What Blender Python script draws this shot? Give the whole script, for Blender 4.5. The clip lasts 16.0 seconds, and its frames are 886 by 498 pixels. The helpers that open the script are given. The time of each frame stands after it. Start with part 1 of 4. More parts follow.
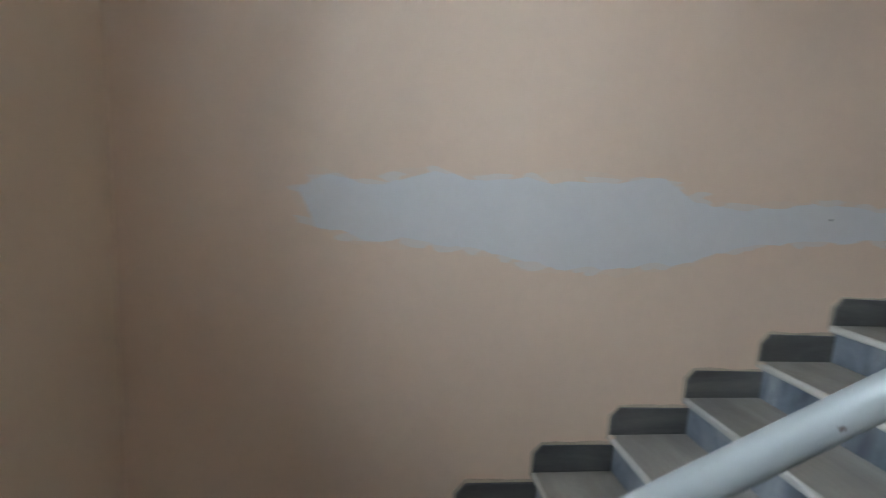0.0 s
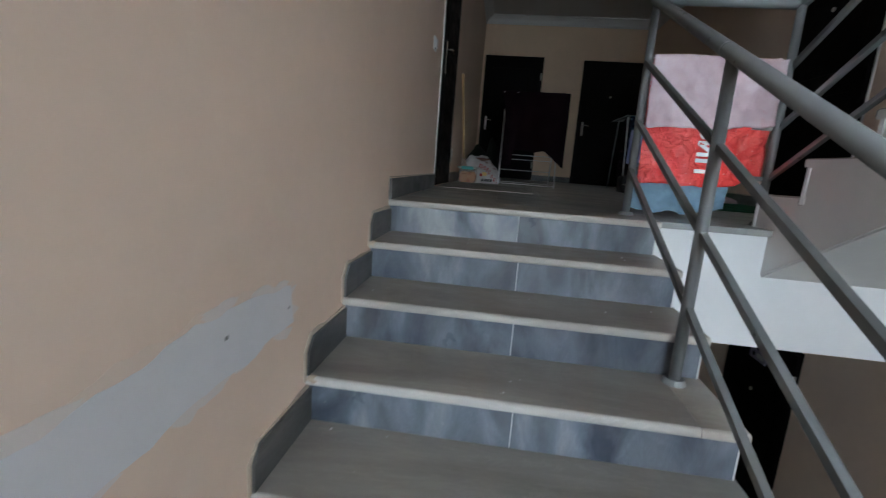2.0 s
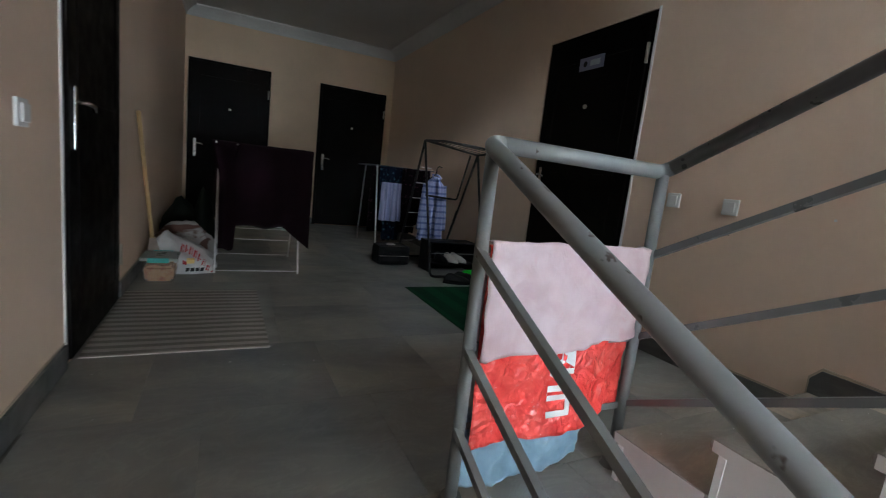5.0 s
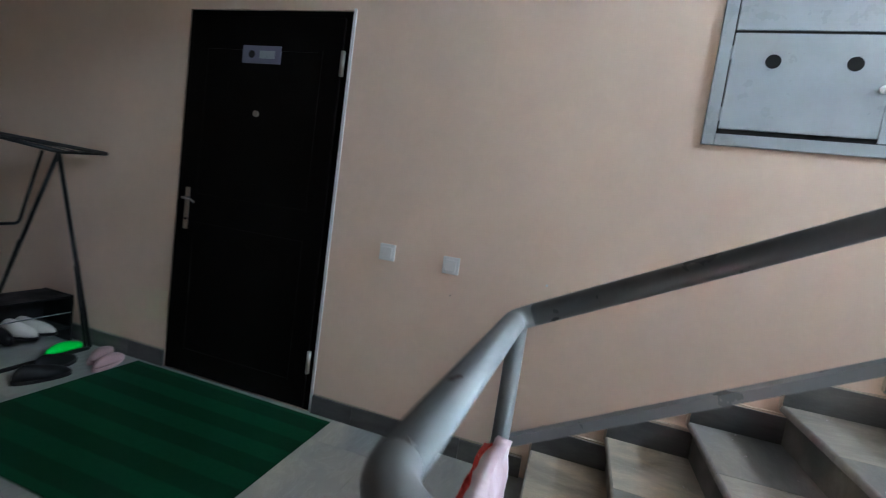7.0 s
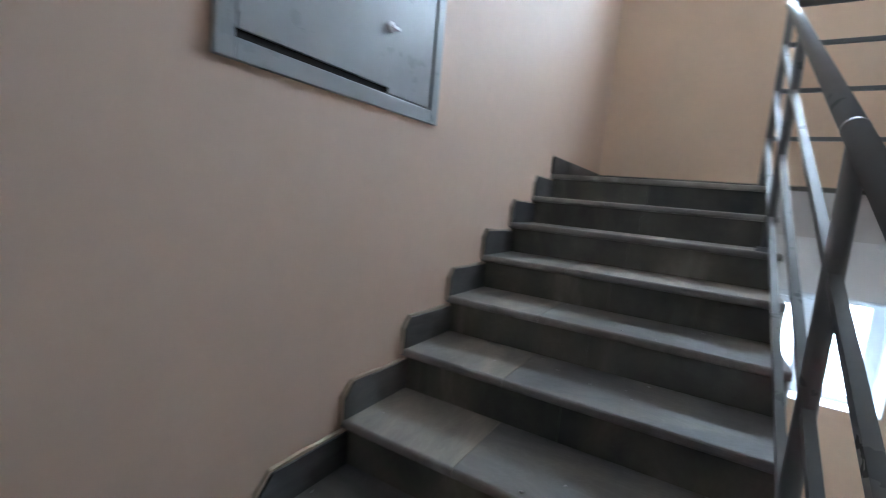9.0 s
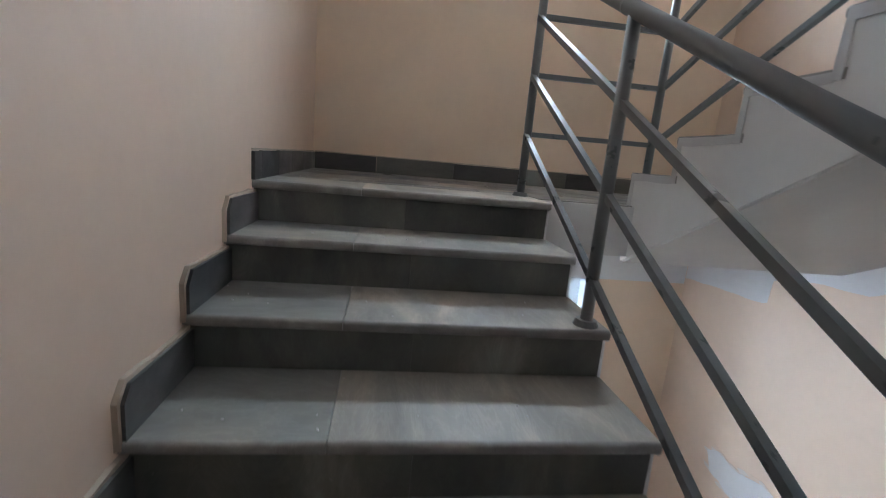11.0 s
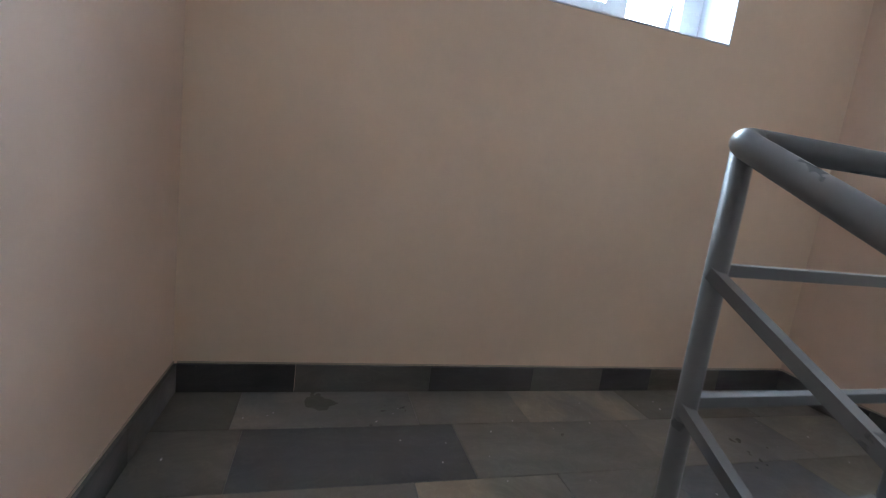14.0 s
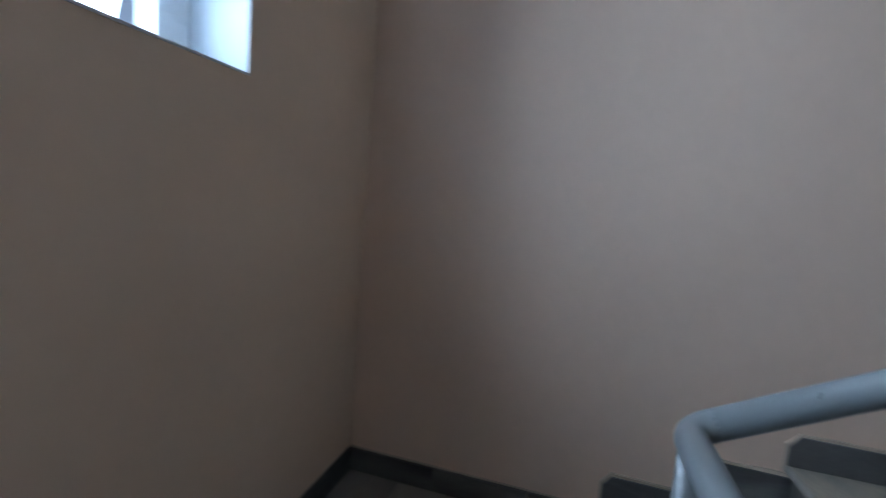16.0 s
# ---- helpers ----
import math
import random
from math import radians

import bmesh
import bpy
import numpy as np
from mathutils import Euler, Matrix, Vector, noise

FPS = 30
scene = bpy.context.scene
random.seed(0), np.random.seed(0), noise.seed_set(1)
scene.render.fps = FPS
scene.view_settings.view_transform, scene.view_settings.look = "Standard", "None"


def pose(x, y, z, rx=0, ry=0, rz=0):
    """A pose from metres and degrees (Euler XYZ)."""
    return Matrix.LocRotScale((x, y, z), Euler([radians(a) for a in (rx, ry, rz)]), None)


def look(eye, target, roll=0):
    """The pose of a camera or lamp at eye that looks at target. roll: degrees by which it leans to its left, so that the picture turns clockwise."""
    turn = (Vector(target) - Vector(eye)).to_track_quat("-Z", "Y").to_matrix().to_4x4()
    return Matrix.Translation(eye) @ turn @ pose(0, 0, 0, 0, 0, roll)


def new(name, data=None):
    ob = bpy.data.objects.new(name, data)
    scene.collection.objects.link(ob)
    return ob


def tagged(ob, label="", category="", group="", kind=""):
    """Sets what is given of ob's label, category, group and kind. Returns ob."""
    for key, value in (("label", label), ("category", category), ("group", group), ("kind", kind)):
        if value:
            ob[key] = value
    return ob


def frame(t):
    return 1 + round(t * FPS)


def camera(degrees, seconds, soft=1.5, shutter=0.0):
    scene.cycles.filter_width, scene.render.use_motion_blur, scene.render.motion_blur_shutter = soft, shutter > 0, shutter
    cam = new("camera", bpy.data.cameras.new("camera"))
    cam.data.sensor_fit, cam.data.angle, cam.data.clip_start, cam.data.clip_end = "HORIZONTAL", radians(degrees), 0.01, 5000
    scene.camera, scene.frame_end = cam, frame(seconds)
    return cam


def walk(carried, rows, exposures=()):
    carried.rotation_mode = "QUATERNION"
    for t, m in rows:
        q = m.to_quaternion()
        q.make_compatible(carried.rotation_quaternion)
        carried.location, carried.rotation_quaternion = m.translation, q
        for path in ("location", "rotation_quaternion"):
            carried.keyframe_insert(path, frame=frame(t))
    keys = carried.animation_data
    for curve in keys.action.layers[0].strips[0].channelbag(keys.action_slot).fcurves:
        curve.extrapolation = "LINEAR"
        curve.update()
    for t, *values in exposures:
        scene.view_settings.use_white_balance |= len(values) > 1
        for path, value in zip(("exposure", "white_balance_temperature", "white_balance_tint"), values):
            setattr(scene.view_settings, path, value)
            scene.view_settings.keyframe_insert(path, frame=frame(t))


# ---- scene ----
from mathutils.bvhtree import BVHTree

cam = camera(89.5, 16.0, soft=1.0, shutter=0.3)
PATH = [
    (0, pose(1.555, -2.994, -0.142, 81.85, -3.23, 83.27)),
    (0.5, pose(1.096, -2.920, -0.135, 80.19, -4.07, 53.28)),
    (1, pose(0.838, -2.677, -0.130, 78.15, -1.73, 26.01)),
    (1.5, pose(0.622, -2.332, 0.021, 78.94, -2.73, 18.30)),
    (2, pose(0.518, -2.068, 0.183, 79.18, -4.22, 7.45)),
    (2.5, pose(0.567, -1.832, 0.300, 79.38, -5.02, 0.16)),
    (3, pose(0.490, -1.587, 0.386, 79.87, -5.76, -4.34)),
    (5.3, pose(0.581, -0.575, 0.914, 81.54, -6.65, -30.18)),
    (5.5, pose(0.600, -0.471, 0.923, 81.75, -6.96, -33.96)),
    (6, pose(0.606, -0.259, 1.062, 83.03, -7.47, -47.83)),
    (6.5, pose(0.747, -0.071, 1.139, 84.10, -7.68, -61.22)),
    (7, pose(0.860, 0.160, 1.205, 84.06, -8.06, -72.38)),
    (7.5, pose(0.968, 0.422, 1.316, 84.19, -7.56, -87.41)),
    (8, pose(1.197, 0.491, 1.319, 83.85, -5.94, -107.05)),
    (8.2, pose(1.341, 0.469, 1.301, 86.27, -4.94, -114.97)),
    (8.5, pose(1.586, 0.464, 1.277, 85.84, -4.17, -126.26)),
    (9, pose(1.977, 0.325, 1.334, 83.27, -5.36, -149.05)),
    (9.2, pose(2.071, 0.226, 1.350, 82.00, -4.64, -159.32)),
    (11.3, pose(2.479, -0.892, 1.754, 78.52, -6.72, -188.32)),
    (11.5, pose(2.535, -0.998, 1.803, 78.97, -8.17, -189.72)),
    (12, pose(2.471, -1.228, 1.948, 78.23, -8.22, -193.10)),
    (12.5, pose(2.420, -1.478, 2.052, 80.96, -7.53, -191.22)),
    (13, pose(2.441, -1.720, 2.234, 82.11, -6.87, -194.66)),
    (13.5, pose(2.329, -1.943, 2.358, 81.63, -6.29, -194.57)),
    (14, pose(2.410, -2.178, 2.415, 81.22, -7.18, -194.58)),
    (14.5, pose(2.295, -2.375, 2.554, 81.34, -6.74, -201.18)),
    (15, pose(2.217, -2.543, 2.686, 80.85, -7.33, -209.64)),
    (15.1, pose(2.180, -2.602, 2.676, 80.88, -7.07, -212.28)),
    (15.5, pose(2.053, -2.971, 2.887, 79.03, -7.12, -227.91)),
    (15.8, pose(1.949, -2.988, 2.892, 81.97, -5.78, -242.79)),
    (16, pose(1.828, -2.978, 2.849, 83.57, -4.69, -253.58)),
]

EXPOSURES = [(0.0, -0.20, 6350, 7), (0.5, -0.36, 6300, 8), (1.0, -0.36, 6150, 8), (1.5, -0.06, 6150, 9), (2.0, -0.02, 6300, 9), (3.0, 0.30, 6450, 9), (5.3, 0.86, 6500, 7),
             (6.0, 1.36, 6000, 6), (7.0, 1.50, 5750, 6), (8.0, 1.14, 5800, 7), (8.5, 0.70, 5800, 8), (9.2, 0.60, 5700, 8), (11.5, 0.24, 6050, 10),
             (12.5, 0.10, 5950, 11), (13.0, -0.02, 5900, 11), (14.0, 0.04, 5750, 11), (15.0, -0.48, 5500, 9), (15.5, -0.58, 5300, 8), (16.0, -1.15, 5300, 8)]
walk(cam, PATH, EXPOSURES)

# ---- measures of the stairwell ----
RISE, RUN, STEPS = 0.154, 0.30, 10
HALF = RISE * STEPS            # half a storey
W = 2.88                       # inner width of the stairwell
YE = -3.877                    # end wall with the windows
FY = 6.40                      # far wall of the corridor
CEIL = 2.78                    # corridor ceiling
TOP = 4.45                     # unseen ceiling added to close the stairwell
W1 = 1.23                      # width of the flights along the left wall
W2 = 1.165                     # width of the flights along the right wall
Y1, Y2, Y3 = -2.70, 0.221, -2.755   # first nosings of the flights

# ---- light ----
world = bpy.data.worlds.new("world")
scene.world = world
world.use_nodes = True
wn = world.node_tree
sky = wn.nodes.new("ShaderNodeTexSky")
sky.sky_type, sky.sun_disc = "NISHITA", False
sky.sun_elevation, sky.sun_rotation = radians(40), radians(200)
wn.links.new(sky.outputs[0], wn.nodes["Background"].inputs[0])
wn.nodes["Background"].inputs[1].default_value = 0.10


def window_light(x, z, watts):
    """Area lamp outside the end wall, in place of sky light through a window."""
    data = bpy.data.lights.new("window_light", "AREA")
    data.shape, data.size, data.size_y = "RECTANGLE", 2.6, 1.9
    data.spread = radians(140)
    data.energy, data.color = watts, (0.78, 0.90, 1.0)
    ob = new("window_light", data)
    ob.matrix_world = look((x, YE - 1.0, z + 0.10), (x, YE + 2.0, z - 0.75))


# Lower lamp is set left of its window to keep the left wall dimmer.
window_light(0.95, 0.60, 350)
window_light(1.62, 3.60, 370)


# ---- materials ----
def mat(name, base, rough=0.6, metal=0.0):
    m = bpy.data.materials.new(name)
    m.use_nodes = True
    b = m.node_tree.nodes["Principled BSDF"]
    b.inputs["Base Color"].default_value = (*base, 1)
    b.inputs["Roughness"].default_value = rough
    b.inputs["Metallic"].default_value = metal
    return m


def node(m, kind, **values):
    n = m.node_tree.nodes.new(kind)
    for key, value in values.items():
        n.inputs[key].default_value = value
    return n


def link(m, a, b):
    m.node_tree.links.new(a, b)


def coords(m, scale=(1, 1, 1), per_object=False):
    """Object coordinates, stretched, and shifted by each object's own random number where asked."""
    c = m.node_tree.nodes.new("ShaderNodeTexCoord")
    mp = node(m, "ShaderNodeMapping", Scale=scale)
    link(m, c.outputs["Object"], mp.inputs["Vector"])
    if per_object:
        info = m.node_tree.nodes.new("ShaderNodeObjectInfo")
        mul = node(m, "ShaderNodeMath")
        mul.operation = "MULTIPLY"
        mul.inputs[1].default_value = 37.0
        link(m, info.outputs["Random"], mul.inputs[0])
        link(m, mul.outputs[0], mp.inputs["Location"])
    return mp.outputs["Vector"]


def ramp(m, source, stops):
    r = m.node_tree.nodes.new("ShaderNodeValToRGB")
    e = r.color_ramp.elements
    while len(e) < len(stops):
        e.new(0.5)
    for el, (p, c) in zip(e, stops):
        el.position, el.color = p, (*c, 1)
    link(m, source, r.inputs[0])
    return r.outputs[0]


def noise_tex(m, vec, scale, detail=4, rough=0.55, distort=0.0):
    n = node(m, "ShaderNodeTexNoise", Scale=scale, Detail=detail, Roughness=rough, Distortion=distort)
    link(m, vec, n.inputs["Vector"])
    return n.outputs["Fac"]


def mix(m, fac, a, b, mode="MIX"):
    n = m.node_tree.nodes.new("ShaderNodeMix")
    n.data_type, n.blend_type = "RGBA", mode
    for socket, value in ((n.inputs[0], fac), (n.inputs[6], a), (n.inputs[7], b)):
        if isinstance(value, (int, float)):
            socket.default_value = value
        elif isinstance(value, tuple):
            socket.default_value = (*value, 1)
        else:
            link(m, value, socket)
    return n.outputs[2]


def finish(m, colour=None, rough=None, bump=None, strength=0.2, distance=0.002):
    b = m.node_tree.nodes["Principled BSDF"]
    if colour is not None:
        link(m, colour, b.inputs["Base Color"])
    if rough is not None:
        link(m, rough, b.inputs["Roughness"])
    if bump is not None:
        n = node(m, "ShaderNodeBump", Strength=strength, Distance=distance)
        link(m, bump, n.inputs["Height"])
        link(m, n.outputs[0], b.inputs["Normal"])
    return m


def plaster(name, base, spread=0.06, rough=0.62):
    """Painted plaster: soft blotches, trowel marks and a fine grain."""
    m = mat(name, base, rough)
    v = coords(m)
    low = tuple(c * (1 - spread) for c in base)
    high = tuple(min(1, c * (1 + spread)) for c in base)
    big = ramp(m, noise_tex(m, v, 1.3, 3, 0.5, 0.4), [(0.3, low), (0.7, high)])
    fine = ramp(m, noise_tex(m, v, 16, 5, 0.6), [(0.35, (0.97, 0.97, 0.97)), (0.7, (1, 1, 1))])
    col = mix(m, 1.0, big, fine, "MULTIPLY")
    spots = ramp(m, noise_tex(m, v, 5.2, 2, 0.5), [(0.74, (1, 1, 1)), (0.84, (0.93, 0.92, 0.90))])
    col = mix(m, 1.0, col, spots, "MULTIPLY")
    add = node(m, "ShaderNodeMath")
    add.operation = "ADD"
    link(m, noise_tex(m, v, 90, 3, 0.6), add.inputs[0])
    link(m, noise_tex(m, v, 7, 3, 0.5), add.inputs[1])
    return finish(m, col, None, add.outputs[0], 0.13, 0.002)


def marble(name, stops, rough=0.35, stretch=(1.2, 6.0, 6.0), dust=(0.30, 0.27, 0.23), dusty=0.3, spread=0.5):
    """Grey banded marble, each slab cut from another place of the block, with dust on it."""
    m = mat(name, stops[1][1], rough)
    v = coords(m, stretch, True)
    band = ramp(m, noise_tex(m, v, 0.9, 4, 0.52, 1.0), stops)
    vein = ramp(m, noise_tex(m, v, 2.6, 8, 0.7, 2.2), [(0.46, (1, 1, 1)), (0.50, (1.16, 1.16, 1.15)), (0.54, (1, 1, 1))])
    col = mix(m, 1.0, band, vein, "MULTIPLY")
    info = m.node_tree.nodes.new("ShaderNodeObjectInfo")
    a, b = 1 - spread, 1 + spread * 0.6
    tone = ramp(m, info.outputs["Random"], [(0.0, (a, a * 1.03, a * 1.08)), (0.35, (1.0, 0.97, 0.93)), (0.6, (a * 1.2, a * 1.22, a * 1.25)), (1.0, (b, b * 0.95, b * 0.87))])
    col = mix(m, 1.0, col, tone, "MULTIPLY")
    w = coords(m)
    cover = ramp(m, noise_tex(m, w, 3.1, 5, 0.65), [(0.35, (0, 0, 0)), (0.75, (dusty * 2,) * 3)])
    col = mix(m, cover, col, dust)
    specks = ramp(m, noise_tex(m, w, 55, 2, 0.4), [(0.79, (0, 0, 0)), (0.82, (0.5, 0.5, 0.5))])
    col = mix(m, specks, col, (0.5, 0.48, 0.44))
    rr = ramp(m, noise_tex(m, w, 4.3, 4, 0.6), [(0.3, (rough * 0.75,) * 3), (0.7, (min(1, rough * 1.5),) * 3)])
    return finish(m, col, rr, noise_tex(m, w, 40, 4, 0.6), 0.12, 0.001)


def worn(name, base, rough, metal=0.0, chip=(0.2, 0.2, 0.2), amount=0.76, scale=24, gloss=0.5):
    """Paint with a few scuffs and chips."""
    m = mat(name, base, rough, metal)
    v = coords(m)
    tone = ramp(m, noise_tex(m, v, 6, 4, 0.6), [(0.3, tuple(c * 0.88 for c in base)), (0.7, base)])
    chips = ramp(m, noise_tex(m, v, scale, 3, 0.6), [(amount, (0, 0, 0)), (min(1, amount + 0.03), (1, 1, 1))])
    col = mix(m, chips, tone, chip)
    rr = ramp(m, noise_tex(m, v, 9, 4, 0.6), [(0.3, (rough * 0.8,) * 3), (0.7, (min(1, rough * 1.3),) * 3)])
    m.node_tree.nodes["Principled BSDF"].inputs["Specular IOR Level"].default_value = gloss
    return finish(m, col, rr, noise_tex(m, v, 60, 3, 0.5), 0.1, 0.001)


def cloth(name, base, scale=240, rough=0.9, second=None, sheen=0.2, gloss=0.5):
    m = mat(name, base, rough)
    m.node_tree.nodes["Principled BSDF"].inputs["Sheen Weight"].default_value = sheen
    m.node_tree.nodes["Principled BSDF"].inputs["Specular IOR Level"].default_value = gloss
    v = coords(m)
    col = ramp(m, noise_tex(m, v, 5, 4, 0.6), [(0.3, tuple(c * 0.8 for c in base)), (0.7, second or base)])
    return finish(m, col, None, noise_tex(m, v, scale, 2, 0.6), 0.4, 0.002)


def striped(name, one, two, axis, freq, rough=0.85, low=0.45, high=0.55):
    m = mat(name, one, rough)
    v = coords(m)
    m.node_tree.nodes["Principled BSDF"].inputs["Specular IOR Level"].default_value = 0.08
    w = node(m, "ShaderNodeTexWave", Scale=freq, Distortion=0.25, Detail=2.0)
    w.wave_type, w.bands_direction = "BANDS", axis
    link(m, v, w.inputs["Vector"])
    col = ramp(m, w.outputs["Fac"], [(low, one), (high, two)])
    grain = ramp(m, noise_tex(m, v, 70, 3, 0.6), [(0.3, (0.8, 0.8, 0.8)), (0.7, (1, 1, 1))])
    col = mix(m, 1.0, col, grain, "MULTIPLY")
    return finish(m, col, None, noise_tex(m, v, 220, 2, 0.6), 0.5, 0.003)


PEACH = plaster("peach_wall_paint", (0.78, 0.60, 0.475), 0.04)
FILLER = plaster("grey_wall_filler", (0.72, 0.70, 0.705), 0.05, 0.75)
EDGE = plaster("beige_plaster_edge", (0.50, 0.41, 0.32), 0.28, 0.85)
# White reveal paint with dimmer, bluer daylight put into its colour.
REVEAL = plaster("dimmed_white_reveal_paint", (0.60, 0.64, 0.68), 0.03)
# End wall's peach paint, lightened and warmed in place of bounced light.
PEACH_LIFTED = plaster("light_lifted_peach_paint", (0.87, 0.69, 0.53), 0.05)
OCHRE = plaster("ochre_far_wall", (0.76, 0.56, 0.39), 0.05)
WHITE = plaster("white_wall_paint", (0.80, 0.80, 0.80), 0.03)
GREYPAINT = plaster("grey_plaster", (0.66, 0.65, 0.63), 0.05)
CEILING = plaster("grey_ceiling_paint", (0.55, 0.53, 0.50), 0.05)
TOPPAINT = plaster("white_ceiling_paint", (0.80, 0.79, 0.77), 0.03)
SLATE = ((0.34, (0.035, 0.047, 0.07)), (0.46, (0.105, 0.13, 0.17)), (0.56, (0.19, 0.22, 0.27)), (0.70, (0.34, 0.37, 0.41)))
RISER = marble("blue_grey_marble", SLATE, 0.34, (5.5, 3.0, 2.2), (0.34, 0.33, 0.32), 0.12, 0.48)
TREAD = marble("dusty_marble", ((0.3, (0.20, 0.185, 0.165)), (0.5, (0.27, 0.25, 0.225)), (0.65, (0.34, 0.32, 0.29)), (0.8, (0.42, 0.39, 0.35))),
               0.42, (1.0, 5.0, 5.0), (0.33, 0.30, 0.26), 0.30, 0.2)
FLOOR = marble("dark_marble", ((0.28, (0.085, 0.088, 0.092)), (0.46, (0.19, 0.19, 0.185)), (0.58, (0.27, 0.26, 0.235)), (0.72, (0.50, 0.43, 0.34))),
               0.34, (1.0, 2.2, 2.2), (0.30, 0.275, 0.24), 0.18, 0.62)
FLOOR_GREY = marble("grey_landing_marble", ((0.28, (0.13, 0.138, 0.132)), (0.46, (0.192, 0.192, 0.178)), (0.60, (0.24, 0.228, 0.20)), (0.76, (0.38, 0.33, 0.26))),
                    0.34, (1.4, 2.6, 2.6), (0.26, 0.247, 0.21), 0.2, 0.16)
FLOOR_DARK = marble("dark_landing_marble", ((0.28, (0.072, 0.077, 0.074)), (0.46, (0.12, 0.122, 0.112)), (0.62, (0.16, 0.156, 0.136)), (0.78, (0.27, 0.245, 0.20))),
                    0.34, (1.4, 2.6, 2.6), (0.23, 0.22, 0.185), 0.16, 0.16)
FLOOR_SLATE = marble("slate_blue_landing_marble", ((0.28, (0.060, 0.066, 0.074)), (0.48, (0.095, 0.102, 0.110)), (0.62, (0.125, 0.131, 0.137)), (0.80, (0.20, 0.198, 0.19))),
                     0.34, (1.2, 2.2, 2.2), (0.22, 0.215, 0.20), 0.12, 0.10)
FLOOR_STAIN = marble("brown_stained_landing_marble", ((0.28, (0.14, 0.14, 0.128)), (0.46, (0.21, 0.20, 0.178)), (0.56, (0.32, 0.275, 0.215)), (0.70, (0.52, 0.43, 0.33))),
                     0.36, (1.6, 1.6, 2.6), (0.34, 0.31, 0.26), 0.16, 0.12)
CORRIDOR = marble("grey_green_marble", ((0.28, (0.15, 0.16, 0.165)), (0.46, (0.24, 0.25, 0.25)), (0.58, (0.30, 0.30, 0.285)), (0.72, (0.40, 0.385, 0.34))),
                  0.36, (1.0, 2.2, 2.2), (0.33, 0.31, 0.27), 0.28, 0.2)
SKIRT = marble("dark_skirting_marble", ((0.3, (0.05, 0.052, 0.055)), (0.5, (0.10, 0.105, 0.11)), (0.66, (0.16, 0.16, 0.16)), (0.82, (0.24, 0.23, 0.21))),
               0.4, (1.5, 1.5, 6.0), (0.22, 0.20, 0.18), 0.12, 0.45)
SKIRT_DARK = marble("black_blue_skirting_marble", ((0.3, (0.035, 0.038, 0.042)), (0.5, (0.062, 0.066, 0.070)), (0.7, (0.10, 0.10, 0.10)), (0.85, (0.16, 0.155, 0.145))),
                    0.38, (1.5, 1.5, 6.0), (0.16, 0.15, 0.13), 0.1, 0.12)
SKIRT_GREY = marble("olive_skirting_marble", ((0.3, (0.085, 0.085, 0.078)), (0.5, (0.13, 0.128, 0.115)), (0.7, (0.18, 0.17, 0.15)), (0.85, (0.26, 0.24, 0.20))),
                    0.4, (1.5, 1.5, 6.0), (0.22, 0.20, 0.17), 0.12, 0.15)
TREAD2 = marble("dark_slate_marble", ((0.3, (0.165, 0.175, 0.174)), (0.47, (0.25, 0.256, 0.246)), (0.58, (0.32, 0.31, 0.28)), (0.72, (0.46, 0.41, 0.33))),
                0.38, (1.3, 3.0, 3.0), (0.38, 0.345, 0.285), 0.14, 0.35)
TREAD3 = marble("brown_streaked_marble", ((0.3, (0.22, 0.212, 0.19)), (0.47, (0.32, 0.30, 0.265)), (0.58, (0.41, 0.375, 0.32)), (0.72, (0.60, 0.53, 0.43))),
                0.40, (5.0, 1.6, 3.0), (0.42, 0.38, 0.31), 0.14, 0.25)
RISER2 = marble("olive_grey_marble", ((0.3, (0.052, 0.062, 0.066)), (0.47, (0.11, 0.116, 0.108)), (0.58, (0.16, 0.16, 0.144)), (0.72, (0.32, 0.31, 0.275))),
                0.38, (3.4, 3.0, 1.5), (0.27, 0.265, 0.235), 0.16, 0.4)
NOSING2 = marble("chipped_edge_marble", ((0.3, (0.18, 0.18, 0.17)), (0.5, (0.27, 0.26, 0.25)), (0.65, (0.36, 0.35, 0.33)), (0.8, (0.52, 0.50, 0.47))), 0.5, (6.0, 6.0, 6.0), (0.34, 0.32, 0.28), 0.2, 0.2)
NOSING = marble("worn_nosing_marble", ((0.3, (0.36, 0.34, 0.31)), (0.5, (0.46, 0.44, 0.41)), (0.65, (0.55, 0.53, 0.50)), (0.8, (0.62, 0.60, 0.57))), 0.5, (1.0, 5.0, 5.0), (0.5, 0.47, 0.43), 0.2, 0.12)
MORTAR = plaster("pale_rough_mortar", (0.50, 0.49, 0.48), 0.16, 0.85)
CONCRETE = plaster("grey_mortar", (0.17, 0.165, 0.155), 0.12, 0.85)
RAIL = worn("grey_rail_paint", (0.160, 0.172, 0.177), 0.31, 0.0, (0.06, 0.048, 0.042), 0.80, 30, 0.7)
# Same paint as RAIL, lightened for the light on it; chips are wear.
RAIL_LIT = worn("lit_grey_rail_paint", (0.172, 0.178, 0.177), 0.42, 0.0, (0.05, 0.036, 0.03), 0.665, 17, 0.45)
DOOR = worn("black_brown_door", (0.0045, 0.0036, 0.0034), 0.45, 0.0, (0.02, 0.018, 0.017), 0.80, 30, 0.04)
CHROME = mat("chrome", (0.75, 0.75, 0.74), 0.18, 1.0)
LOCK = mat("bright_zinc", (0.92, 0.95, 0.98), 0.30, 0.6)
BRASS = mat("dull_steel", (0.55, 0.52, 0.46), 0.35, 1.0)
BOXGREY = worn("grey_enamel", (0.43, 0.475, 0.50), 0.30, 0.0, (0.22, 0.24, 0.25), 0.80, 18)
